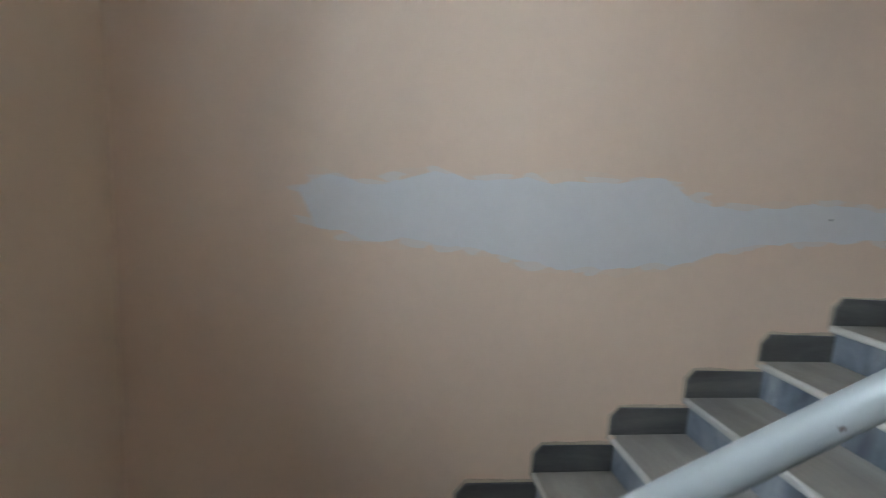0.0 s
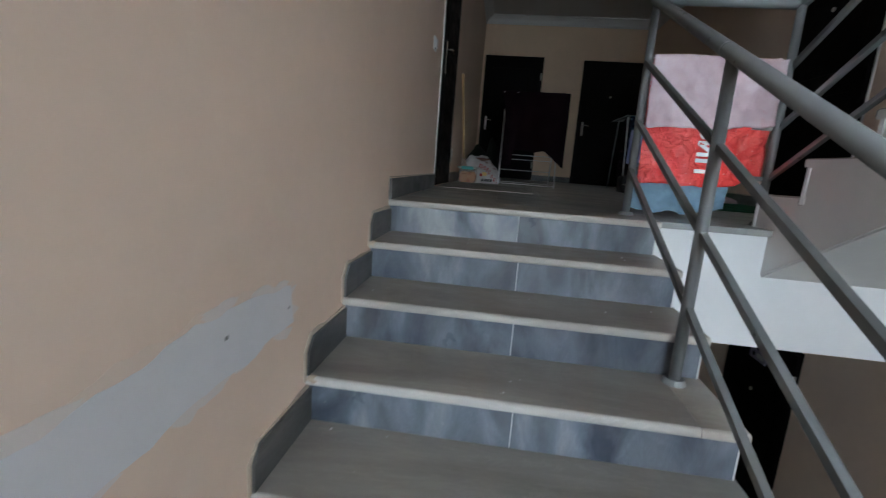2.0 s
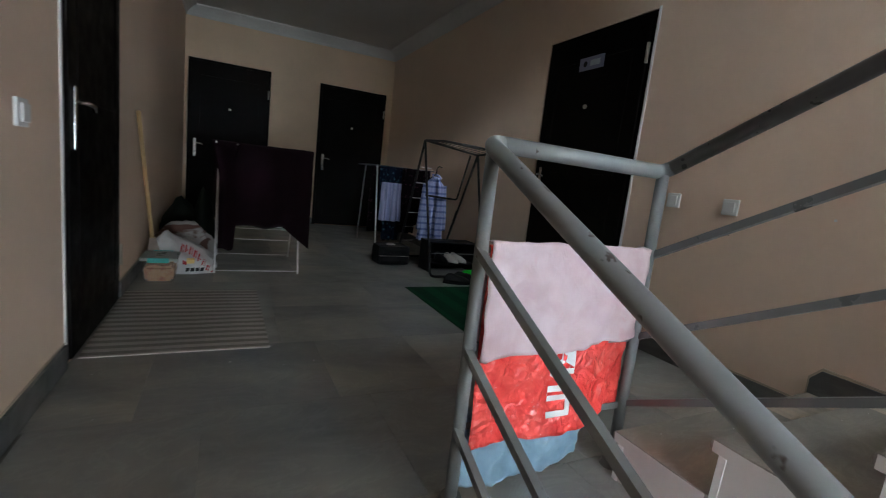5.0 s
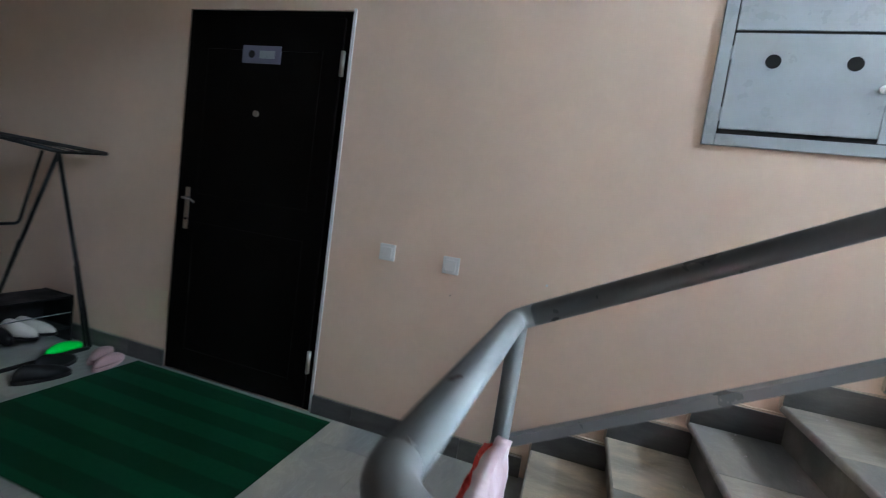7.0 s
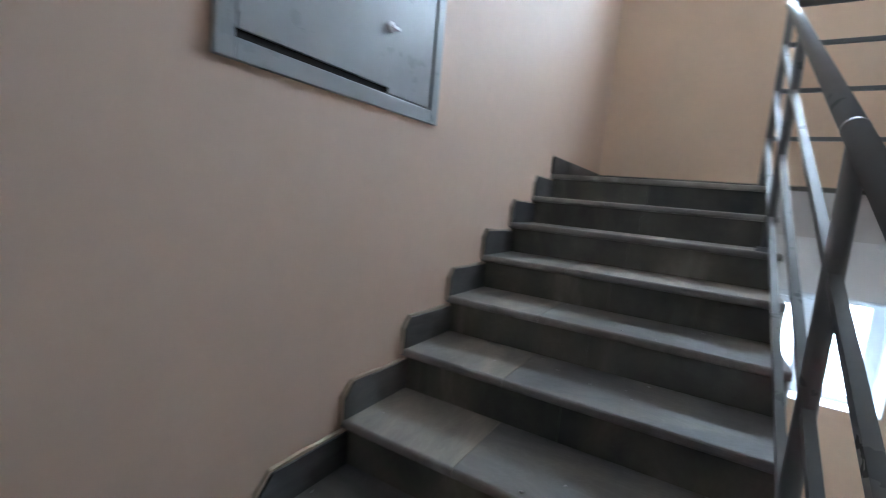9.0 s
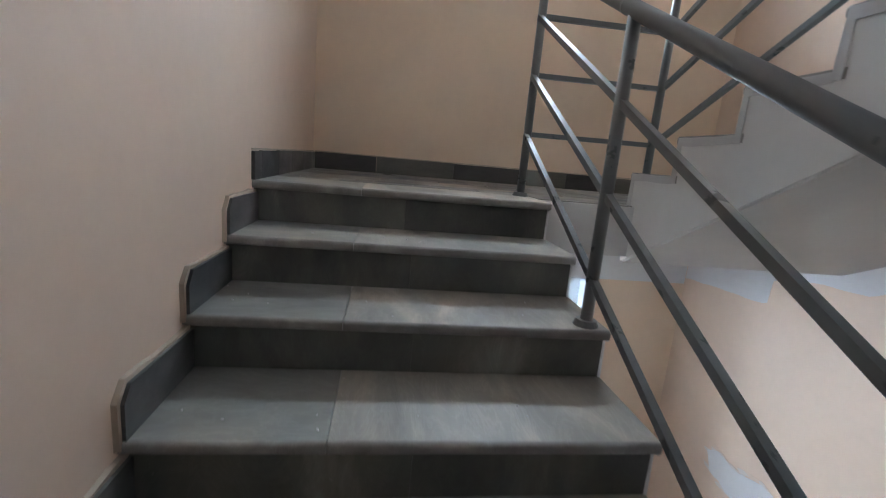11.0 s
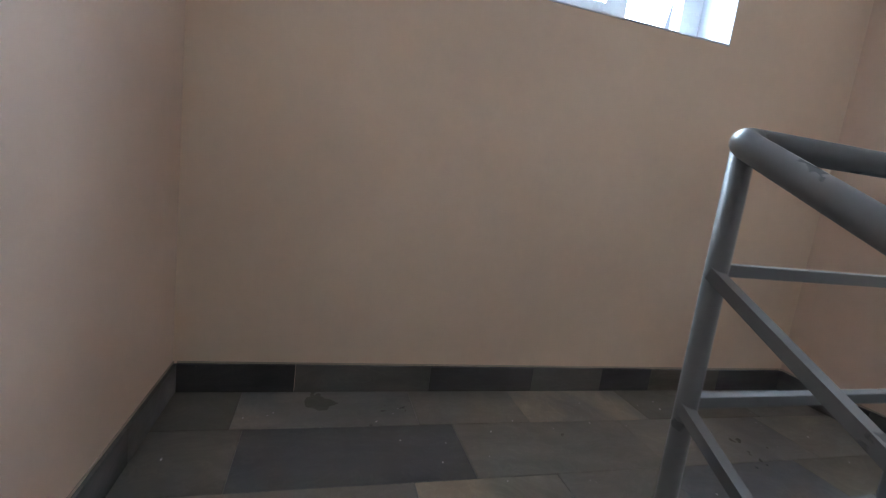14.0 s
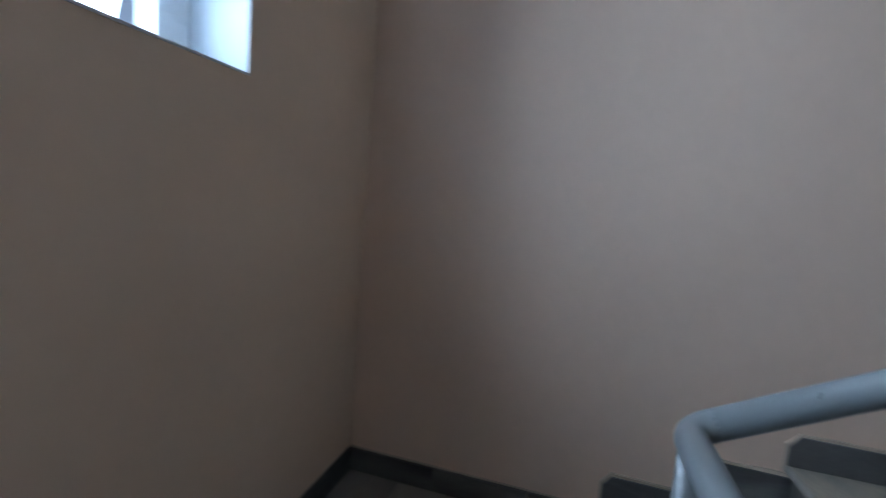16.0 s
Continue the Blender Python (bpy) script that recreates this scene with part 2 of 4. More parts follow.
PLATE = mat("dull_lilac_plate", (0.20, 0.20, 0.28), 0.4)
BLACK = mat("black_hole", (0.006, 0.006, 0.006), 0.8)
PLASTIC = worn("white_plastic", (0.78, 0.78, 0.77), 0.35, 0.0, (0.6, 0.58, 0.55), 0.82, 20)
YELLOW = mat("yellow_sticker", (0.85, 0.62, 0.04), 0.5)
PVC = worn("white_pvc", (0.82, 0.84, 0.86), 0.3, 0.0, (0.6, 0.6, 0.6), 0.85, 12)
GASKET = mat("grey_rubber", (0.30, 0.31, 0.32), 0.7)
GLASS = mat("window_glass", (0.95, 0.98, 1.0), 0.02)
GLASS.node_tree.nodes["Principled BSDF"].inputs["Transmission Weight"].default_value = 1.0
GLASS.node_tree.nodes["Principled BSDF"].inputs["IOR"].default_value = 1.02


# ---- building helpers ----
def part(name, bm, material, parent=None, label="", smooth=False, bevel=0.0):
    mesh = bpy.data.meshes.new(name)
    if bevel:
        bmesh.ops.bevel(bm, geom=[e for e in bm.edges if e.calc_face_angle(0) > 0.6], offset=bevel, segments=2, affect="EDGES", profile=0.6)
    bmesh.ops.recalc_face_normals(bm, faces=bm.faces)
    bm.to_mesh(mesh)
    bm.free()
    if smooth:
        for p in mesh.polygons:
            p.use_smooth = True
    mesh.materials.append(material)
    ob = new(name, mesh)
    if parent:
        ob.parent = parent
    if label:
        tagged(ob, label)
    return ob


def thing(name, label, category, m=None, group="", kind=""):
    ob = new(name)
    ob.empty_display_size = 0.1
    if m is not None:
        ob.matrix_world = m
    return tagged(ob, label, category, group, kind)


def box(bm, x0, y0, z0, x1, y1, z1):
    r = bmesh.ops.create_cube(bm, size=1.0, matrix=Matrix.Translation(((x0 + x1) / 2, (y0 + y1) / 2, (z0 + z1) / 2)) @ Matrix.Diagonal((abs(x1 - x0), abs(y1 - y0), abs(z1 - z0), 1)))
    return r["verts"]


def boxes(*sizes):
    bm = bmesh.new()
    for s in sizes:
        box(bm, *s)
    return bm


def prism(outline, thickness, axis="x", start=0.0):
    """A flat outline of (u, v), thickened along an axis."""
    bm = bmesh.new()

    def place(u, v, w):
        return {"x": (w, u, v), "y": (u, w, v), "z": (u, v, w)}[axis]

    a = [bm.verts.new(place(u, v, start)) for u, v in outline]
    b = [bm.verts.new(place(u, v, start + thickness)) for u, v in outline]
    bm.faces.new(a)
    bm.faces.new(b[::-1])
    n = len(a)
    for i in range(n):
        bm.faces.new((a[i], a[(i + 1) % n], b[(i + 1) % n], b[i]))
    return bm


def tube(points, radius, sides=14, square=False, ends=True):
    """A pipe along points; square: four-sided bar."""
    bm = bmesh.new()
    pts = [Vector(p) for p in points]
    n = 4 if square else sides
    rings = []
    for i, p in enumerate(pts):
        d = (pts[min(i + 1, len(pts) - 1)] - pts[max(i - 1, 0)]).normalized()
        up = Vector((0, 0, 1)) if abs(d.z) < 0.95 else Vector((0, 1, 0))
        s = d.cross(up).normalized()
        u = s.cross(d)
        ring = []
        for k in range(n):
            a = 2 * math.pi * (k + (0.5 if square else 0)) / n
            ring.append(bm.verts.new(p + (s * math.cos(a) + u * math.sin(a)) * radius * (1.414 if square else 1)))
        rings.append(ring)
    for r0, r1 in zip(rings, rings[1:]):
        for k in range(n):
            bm.faces.new((r0[k], r0[(k + 1) % n], r1[(k + 1) % n], r1[k]))
    if ends:
        bm.faces.new(rings[0][::-1])
        bm.faces.new(rings[-1])
    return bm


def bend(points, radius, steps=5):
    """The polyline with its inner corners rounded."""
    pts = [Vector(p) for p in points]
    out = [pts[0]]
    for a, b, c in zip(pts, pts[1:], pts[2:]):
        r = min(radius, (a - b).length * 0.45, (c - b).length * 0.45)
        p, q = b + (a - b).normalized() * r, b + (c - b).normalized() * r
        for i in range(steps + 1):
            t = i / steps
            out.append(p * (1 - t) ** 2 + b * 2 * t * (1 - t) + q * t * t)
    return out + [pts[-1]]


def join(*parts):
    bm = parts[0]
    for other in parts[1:]:
        tmp = bpy.data.meshes.new("tmp")
        other.to_mesh(tmp)
        other.free()
        bm.from_mesh(tmp)
        bpy.data.meshes.remove(tmp)
    return bm


def disc(x, y, z, r, h, axis="z", sides=20, r2=None):
    bm = bmesh.new()
    rot = {"z": Matrix(), "x": Matrix.Rotation(radians(90), 4, "Y"), "y": Matrix.Rotation(radians(90), 4, "X")}[axis]
    bmesh.ops.create_cone(bm, cap_ends=True, segments=sides, radius1=r, radius2=r if r2 is None else r2, depth=h, matrix=Matrix.Translation((x, y, z)) @ rot)
    return bm


def wall(name, axis, at, thick, u0, u1, v0, v1, holes, material, label):
    """A wall across axis at a place, from u0 to u1 and v0 to v1 (height), with holes (u0, u1, v0, v1) through it."""
    us = sorted({u0, u1, *[h[0] for h in holes], *[h[1] for h in holes]})
    vs = sorted({v0, v1, *[h[2] for h in holes], *[h[3] for h in holes]})
    bm = bmesh.new()
    for a, b in zip(us, us[1:]):
        for c, d in zip(vs, vs[1:]):
            mu, mv = (a + b) / 2, (c + d) / 2
            if any(h[0] < mu < h[1] and h[2] < mv < h[3] for h in holes):
                continue
            if axis == "x":
                box(bm, at, a, c, at + thick, b, d)
            else:
                box(bm, a, at, c, b, at + thick, d)
    bmesh.ops.remove_doubles(bm, verts=bm.verts, dist=1e-5)
    bm.verts.index_update()
    seen = {}
    for f in bm.faces:
        seen.setdefault(frozenset(v.index for v in f.verts), []).append(f)
    bmesh.ops.delete(bm, geom=[f for same in seen.values() if len(same) > 1 for f in same], context="FACES_ONLY")
    return tagged(part(name, bm, material), label, "wall", kind="structure")


# ---- walls, floors, ceilings ----
DL = (1.40, 2.36, 0.0, 2.06)          # door in the left wall
DR = (1.387, 2.409, 0.0, 2.069)        # door in the right wall
F1 = (0.036, 1.070, 0.0, 2.142)        # doors in the far wall
F2 = (1.750, 2.787, 0.0, 2.122)
STOREY = 2 * HALF
WX0, WX1, WZ = 0.764, 2.05, 0.82      # windows: sides and height
SILL = 3.14


def lower(h):
    return (h[0], h[1], h[2] - STOREY, h[3] - STOREY)


wall("wall_left", "x", -0.25, 0.25, YE - 0.3, FY + 0.25, -STOREY, TOP, [DL, lower(DL)], PEACH, "peach painted plaster wall along the stairs")
wall("wall_right", "x", W, 0.25, YE - 0.3, FY + 0.25, -STOREY, TOP, [DR, lower(DR)], PEACH, "peach painted plaster wall beside the upper flight")
wall("wall_end", "y", YE - 0.3, 0.3, 0.0, W, -STOREY, TOP, [(WX0, WX1, SILL, SILL + WZ), (WX0, WX1, SILL - STOREY, SILL - STOREY + WZ)], PEACH_LIFTED,
     "peach painted plaster wall with two windows")
wall("wall_far", "y", FY, 0.25, 0.0, W, -STOREY, CEIL + 0.3, [F1, F2], OCHRE, "ochre-coloured corridor end wall with two doors")
tagged(part("wall_upper", boxes((0, 1.6, STOREY, W, 1.8, TOP)), PEACH), "plain peach wall closing the upper landing", "wall", kind="structure")
# Added ceiling, never in view; its white throws window light back down.
tagged(part("ceiling_stairwell", boxes((-0.25, YE - 0.3, TOP, W + 0.25, FY + 0.25, TOP + 0.2)), TOPPAINT), "plain unseen ceiling closing the stairwell, white to bounce light", "ceiling", kind="structure")
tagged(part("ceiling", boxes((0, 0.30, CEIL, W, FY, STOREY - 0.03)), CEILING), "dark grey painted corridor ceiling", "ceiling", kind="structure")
# Upper beam is out of view; its depth is set by how far it shades the corridor.
tagged(part("beam_upper", boxes((0, 0.06, STOREY - 0.58, W, 0.30, STOREY - 0.03)), WHITE), "white painted beam under the upper landing", "beam", kind="structure")
tagged(part("beam", boxes((0, 0.06, -0.545, W, 0.32, -0.03)), WHITE), "white painted beam under the landing edge", "beam", kind="structure")
tagged(part("floor_slab", boxes((0, 0.32, -0.28, W, FY, -0.03)), GREYPAINT), "grey plastered slab under the corridor", "slab", kind="structure")
tagged(part("floor_basement", boxes((0, YE, -STOREY - 0.2, W, FY, -STOREY)), CONCRETE), "dark grey concrete floor of the lower storey", "floor", kind="structure")
for z in (HALF, -HALF):
    tagged(part("landing_slab", boxes((0, YE, z - 0.24, W1, -2.74 if z > 0 else -2.685, z - 0.03), (W1, YE, z - 0.24, W - W2, -2.684, z - 0.004), (W - W2, YE, z - 0.24, W, -2.54, z - 0.03)), GREYPAINT),
           "grey plastered half landing slab", "slab", kind="structure")
# white band over the lower window and under the half landing
tagged(part("trim_band", boxes((0.004, YE, SILL - STOREY + WZ, WX0, YE + 0.003, HALF - 0.24), (WX0, YE, SILL - STOREY + WZ, WX1, YE + 0.003, HALF - 0.24), (WX1, YE, SILL - STOREY + WZ, W, YE + 0.003, HALF - 0.24)), WHITE),
       "unpainted white plaster band above the window", "trim", kind="structure")


def cornice():
    """Coved plaster moulding round the corridor ceiling."""
    prof = [(0, 0), (0, -0.13), (0.015, -0.13), (0.02, -0.10), (0.05, -0.06), (0.10, -0.025), (0.13, -0.02), (0.13, 0)]
    for name, bm in (("cornice_far", prism([(FY - u, CEIL + v) for u, v in prof], W, "x")),
                     ("cornice_left", prism([(u, CEIL + v) for u, v in prof], FY - 0.30, "y", 0.30)),
                     ("cornice_right", prism([(W - u, CEIL + v) for u, v in prof], FY - 0.30, "y", 0.30))):
        tagged(part(name, bm, GREYPAINT), "pale coved plaster cornice under the ceiling", "cornice", kind="structure")


cornice()


# ---- wall filler patch ----
def blob(points, amount, steps=5, seed=3):
    """A closed outline, made ragged between its corners."""
    out = []
    for i, (u, v) in enumerate(points):
        u2, v2 = points[(i + 1) % len(points)]
        for k in range(steps):
            t = k / steps
            uu, vv = u + (u2 - u) * t, v + (v2 - v) * t
            d = noise.noise(Vector((uu * 9 + seed, vv * 9, 0.3))) * amount + noise.noise(Vector((uu * 31 + seed, vv * 31, 1.3))) * amount * 0.35
            out.append((uu, vv + d))
    return out


PATCH = [(-3.30, -0.19), (-3.22, -0.13), (-3.10, -0.155), (-2.84, -0.105), (-2.66, -0.116), (-2.22, -0.100), (-1.99, -0.082), (-1.93, -0.122),
         (-1.85, -0.157), (-1.67, -0.172), (-1.49, -0.148), (-1.27, -0.136), (-1.00, -0.160), (-0.98, -0.268), (-1.32, -0.283), (-1.53, -0.283), (-1.66, -0.312),
         (-1.84, -0.375), (-2.10, -0.41), (-2.34, -0.42), (-2.50, -0.405), (-2.63, -0.365), (-2.85, -0.345), (-3.07, -0.35), (-3.24, -0.30)]
cu, cv = -2.15, -0.262
HALO = [(cu + (u - cu) * 1.02, cv + (v - cv) * 1.16) for u, v in PATCH]
SMEAR = plaster("thin_wall_smear", (0.765, 0.610, 0.50), 0.05)
tagged(part("wall_smear", prism(blob(HALO, 0.03, 6, 6), 0.0018, "x", -0.001), SMEAR), "thin pale smear round the filler patch", "wall patch", kind="structure")
tagged(part("wall_patch", prism(blob(PATCH, 0.022, 9), 0.0032, "x", -0.001), FILLER), "ragged pale grey filler patch on the wall", "wall patch", kind="structure")
DAB = plaster("half_covering_filler", (0.745, 0.665, 0.615), 0.06, 0.7)
rnd = random.Random(21)
dabs = []
for (u, w), (u2, w2) in zip(PATCH, PATCH[1:] + PATCH[:1]):
    for k in range(2):
        t = rnd.random()
        pu, pw = u + (u2 - u) * t + rnd.uniform(-0.02, 0.02), w + (w2 - w) * t + rnd.uniform(-0.008, 0.008)
        a, b, tilt = rnd.uniform(0.03, 0.065), rnd.uniform(0.012, 0.024), rnd.uniform(-0.25, 0.25)
        ring = [(pu + a * math.cos(q) * (1 + 0.3 * math.sin(3 * q + k)), pw + b * math.sin(q) * (1 + 0.3 * math.cos(2 * q + t * 6)) + tilt * a * math.cos(q)) for q in [i * 0.449 for i in range(14)]]
        dabs.append(prism(ring, 0.0024 + 0.0001 * len(dabs) / 10, "x", -0.001))
tagged(part("wall_dabs", join(*dabs), DAB), "thin uneven filler dabs round the wall patch", "wall patch", kind="structure")
for wx, wy, wz, r, stone, what in ((W, 0.268, 0.906, 0.006, FILLER, "small white chip in the wall paint"), (W, 0.701, 0.775, 0.003, CONCRETE, "small dark spot on the wall paint"),
                                   (0.0, -1.279, -0.193, 0.006, CONCRETE, "small nail hole in the filler patch"), (0.0, -1.008, -0.215, 0.004, CONCRETE, "small dark spot in the filler patch")):
    tagged(part("wall_mark", disc(wx, wy, wz, r, 0.007, "x", 9, r * 0.8), stone), what, "wall mark", kind="structure")
STRIP = [(-3.87, 0.93), (-3.61, 0.95), (-3.26, 0.96), (-3.11, 0.98), (-3.10, 1.13), (-2.87, 1.18), (-2.56, 1.20), (-2.42, 1.28),
         (-2.10, 1.42), (-1.70, 1.60), (-1.70, 1.80), (-2.30, 1.50), (-2.74, 1.31), (-3.87, 1.31)]
tagged(part("wall_strip", prism(blob(STRIP, 0.02, 4, 8), 0.004, "x", -0.001), FILLER), "ragged unpainted strip under the stair soffit", "wall patch", kind="structure")


# ---- stairs ----
def flight(m, width, label, split, tread=TREAD, riser=RISER, edge=NOSING, lap=0.014, strips=False):
    """Ten risers that climb along +y beside a wall at x = 0; lap: how far treads stand over the open side."""
    root = thing("stair_flight", label, "stairs", m, "stair flights", "structure")
    d = 0.45
    prof = [(0.027, -0.20)]
    for j in range(1, STEPS + 1):
        prof += [(RUN * (j - 1) + 0.045, RISE * (j - 1) - (0.2 if j == 1 else 0.032)), (RUN * (j - 1) + 0.045, RISE * j - 0.032)]
    prof[0:2] = [(0.045, RISE + 0.045 * RISE / RUN - d)]
    prof += [(RUN * 9 + 0.22, RISE * 10 - 0.032), (RUN * 9 + 0.22, RISE + (RUN * 9 + 0.22) * RISE / RUN - d)]
    part("waist_slab", prism(prof, width - 0.004, "x", 0.001), GREYPAINT, root, "grey plastered sloping slab")
    side = [(max(0.026, y - 0.019), z) for y, z in prof]
    part("side_plaster", prism(side, 0.006, "x", width - 0.0028), GREYPAINT, root, "grey plastered side of the flight")
    for j in range(1, STEPS + 1):
        y, z = RUN * (j - 1), RISE * j
        depth = RUN + 0.043 if j < STEPS else 0.347 if split else 0.30
        end = width + lap
        cut = 0.402 + 0.004 * random.random() if split else width * (0.90 + 0.02 * random.random()) if j == 7 else width + 0.2
        for x0, x1 in ((0.002, min(cut, end)), (cut + 0.002, end)):
            if x1 < x0:
                continue
            bm = boxes((x0, y, z - 0.03, x1, y + depth, z))
            front = [e for e in bm.edges if all(abs(v.co.y - y) < 1e-5 for v in e.verts) and abs(e.verts[0].co.z - e.verts[1].co.z) < 1e-5]
            bmesh.ops.bevel(bm, geom=front, offset=0.011, segments=3, affect="EDGES", profile=0.5)
            streaked = tread == TREAD2 and (x0 > 0.1) == (j >= 7 or j == 3)
            ob = part("tread", bm, TREAD3 if streaked else tread, root)
            ob.data.materials.append(edge)
            for p in ob.data.polygons:
                if p.normal.y < -0.2 or (p.normal.y < -0.02 and p.normal.z > 0.5) or p.normal.x > 0.9 and x1 > width:
                    p.material_index = 1
        mid = 0.585 + 0.03 * (random.random() - 0.5) if split else 0.612 + 0.014 * (random.random() - 0.5)
        for x0, x1 in ((0.002, mid - 0.0015), (mid + 0.0015, width - 0.003)):
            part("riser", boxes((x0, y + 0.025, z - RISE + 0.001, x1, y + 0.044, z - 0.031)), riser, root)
        part("riser_joint", boxes((mid - 0.0015, y + 0.030, z - RISE + 0.001, mid + 0.0015, y + 0.043, z - 0.031)), CONCRETE if split else FILLER, root, "pale grout joint")
        if strips:
            outline = [(y + 0.022, z - RISE - 0.028), (y + 0.050, z - RISE - 0.026), (y + 0.052, z - RISE - 0.002), (y + 0.043, z - RISE + 0.004), (y + 0.047, z - 0.036), (y + 0.028, z - 0.034), (y + 0.024, z - RISE)]
            part("riser_edge", prism(blob(outline, 0.003, 3, j), 0.009, "x", width - 0.002), WHITE, root, "white tile adhesive along the riser's end")
        if lap < 0.008:
            lip = [(y + 0.008, z - 0.034), (y + depth * 0.5, z - 0.037), (y + depth - 0.03, z - 0.034), (y + depth - 0.03, z - 0.003), (y + depth * 0.5, z - 0.005), (y + 0.008, z - 0.004)]
            if not strips:
                lip[0:1] = [(y + 0.004, z - RISE - 0.03), (y + 0.034, z - RISE - 0.032), (y + 0.034, z - 0.038)]
            part("mortar_lip", prism(blob(lip, 0.003 if strips else 0.006, 4, j), 0.007, "x", width - 0.001), GREYPAINT if strips else MORTAR, root, "pale plaster along the step's end")
        if j < STEPS:
            h, e = 0.113, 0.026 + 0.012 * random.random()
            y1 = y + RUN + 0.024
            back = 0.008 if split else 0.001
            outline = [(y + 0.004, z + 0.001), (y1, z + 0.001), (y1, z + h - 0.004), (y + 0.004 + e, z + h), (y + 0.004, z + h - e * 1.25)]
            part("skirting_tile", prism(outline, 0.012, "x", back), SKIRT, root)
            g = 0.008 if split else 0.010
            halo = [(y - g * 0.6, z - 0.02), (y1, z - 0.02), (y1, z + h + g * 0.5), (y + e, z + h + g), (y - g * 0.8, z + h - e * 1.25 + g * 0.6)]
            if not split and j % 2 == 1:
                bm = bmesh.new()
                bmesh.ops.create_icosphere(bm, subdivisions=2, radius=1.0)
                for v in bm.verts:
                    c = v.co * (1 + 0.35 * noise.noise(v.co * 2 + Vector((j, 0, 0))))
                    v.co = (0.018 + c.x * 0.026, y + 0.012 + c.y * 0.014, z - 0.012 + c.z * 0.016)
                part("mortar_smear", bm, EDGE, root, "pale lump of mortar", True)
            part("plaster_edge", prism(blob(halo, 0.008 if split else 0.010, 5, j), back + 0.005, "x", -0.001), EDGE, root, "ragged pale plaster edge")
    return root


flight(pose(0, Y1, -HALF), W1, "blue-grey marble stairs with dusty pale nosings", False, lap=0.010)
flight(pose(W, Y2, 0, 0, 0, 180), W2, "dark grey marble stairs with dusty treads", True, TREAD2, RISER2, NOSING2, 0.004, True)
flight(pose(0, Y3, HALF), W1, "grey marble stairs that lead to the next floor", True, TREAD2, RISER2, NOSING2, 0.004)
flight(pose(W, Y2, -STOREY, 0, 0, 180), W2, "grey marble stairs from the lower floor", False)


# ---- railings ----
RT, RB, RP = 0.0225, 0.0105, 0.0185
A, B = Vector((1.139, 0.268, 0.996)), Vector((1.768, 0.258, 0.990))
C, D = Vector((1.766, -2.787, 2.540)), Vector((1.136, -2.789, 2.546))
UP = Vector((0, 0, STOREY))
CHAIN = [B - UP, C - UP, D - UP, A, B, C, D, A + UP]      # corners of the handrail that winds up the stair well
LOW, HIGH = (0.268, 0.537, 0.769), (0.217, 0.461, 0.718)  # drop of the bars below the handrail, at the floor and at the half landing
DROPS = [LOW, HIGH, HIGH, LOW, LOW, HIGH, HIGH, LOW]


def elbow(k, t0, t1, r=0.036, steps=8):
    """Points of the rounded corner k of the handrail, from t0 to t1 of the bend."""
    if k in (0, len(CHAIN) - 1):
        return [CHAIN[k]]
    b = CHAIN[k]
    p, q = b + (CHAIN[k - 1] - b).normalized() * r, b + (CHAIN[k + 1] - b).normalized() * r
    ts = [t0 + (t1 - t0) * i / steps for i in range(steps + 1)] if t1 > t0 else [t0]
    return [p * (1 - t) ** 2 + b * 2 * t * (1 - t) + q * t * t for t in ts]


def railing(label, k, posts, paint=None):
    """The stretch of railing from corner k to the next; posts: (place, height of its foot)."""
    a, b = CHAIN[k], CHAIN[k + 1]
    root = thing("stair_railing", label, "railing", None, "stair railings")
    line = elbow(k, 1.0, 1.0) + elbow(k + 1, 0.0, 1.0)
    if k + 2 < len(CHAIN):
        line.append(line[-1] + (CHAIN[k + 2] - b).normalized() * 0.006)
    part("handrail", tube(line, RT, 18), paint or RAIL, root, "", True)
    for off, last in zip(DROPS[k], DROPS[k + 1]):
        p, q = a - Vector((0, 0, off)), b - Vector((0, 0, last))
        dz = (q - p).normalized() * 0.012
        part("mid_rail", tube([p + dz, q - dz], RB, square=True), paint or RAIL, root)
    for at, foot in posts:
        for n in range(1, len(CHAIN) - 1):
            if (at - CHAIN[n]).length < 0.01:
                at = elbow(n, 0.5, 0.5)[0]
        part("post", tube([(at.x, at.y, foot), (at.x, at.y, at.z - 0.006)], RP, 16), paint or RAIL, root, "", True)
        part("post_flange", disc(at.x, at.y, foot + 0.009, 0.038, 0.018, "z", 20, 0.03), paint or RAIL, root)
        if (at - a).length > 0.1 and (at - b).length > 0.1:
            d = (b - a).normalized()
            part("weld_seam", tube([at + d * 0.042, at + d * 0.045, at + d * 0.051, at + d * 0.054], RT * 1.035, 18), paint or RAIL, root, "", True)
    return root


def on(a, b, y):
    t = (y - a.y) / (b.y - a.y)
    return a + (b - a) * t


railing("grey painted steel railing of the flight below", 0, [(on(B - UP, C - UP, -1.932), 8 * RISE - STOREY), (C - UP, -HALF)])
railing("grey painted steel railing across the lower half landing", 1, [(D - UP, -HALF)])
railing("light grey painted steel railing of the lower flight", 2, [(on(D - UP, A, -1.80), -7 * RISE), (on(D - UP, A, -0.625), -3 * RISE), (A, 0)], RAIL_LIT)
railing("light grey painted steel railing across the stair well", 3, [(B, 0)], RAIL_LIT)
railing("grey painted steel railing of the upper flight", 4, [(on(B, C, -0.76), 4 * RISE), (on(B, C, -1.932), 8 * RISE), (C, HALF)])
railing("grey painted steel railing across the half landing", 5, [(D, HALF)])
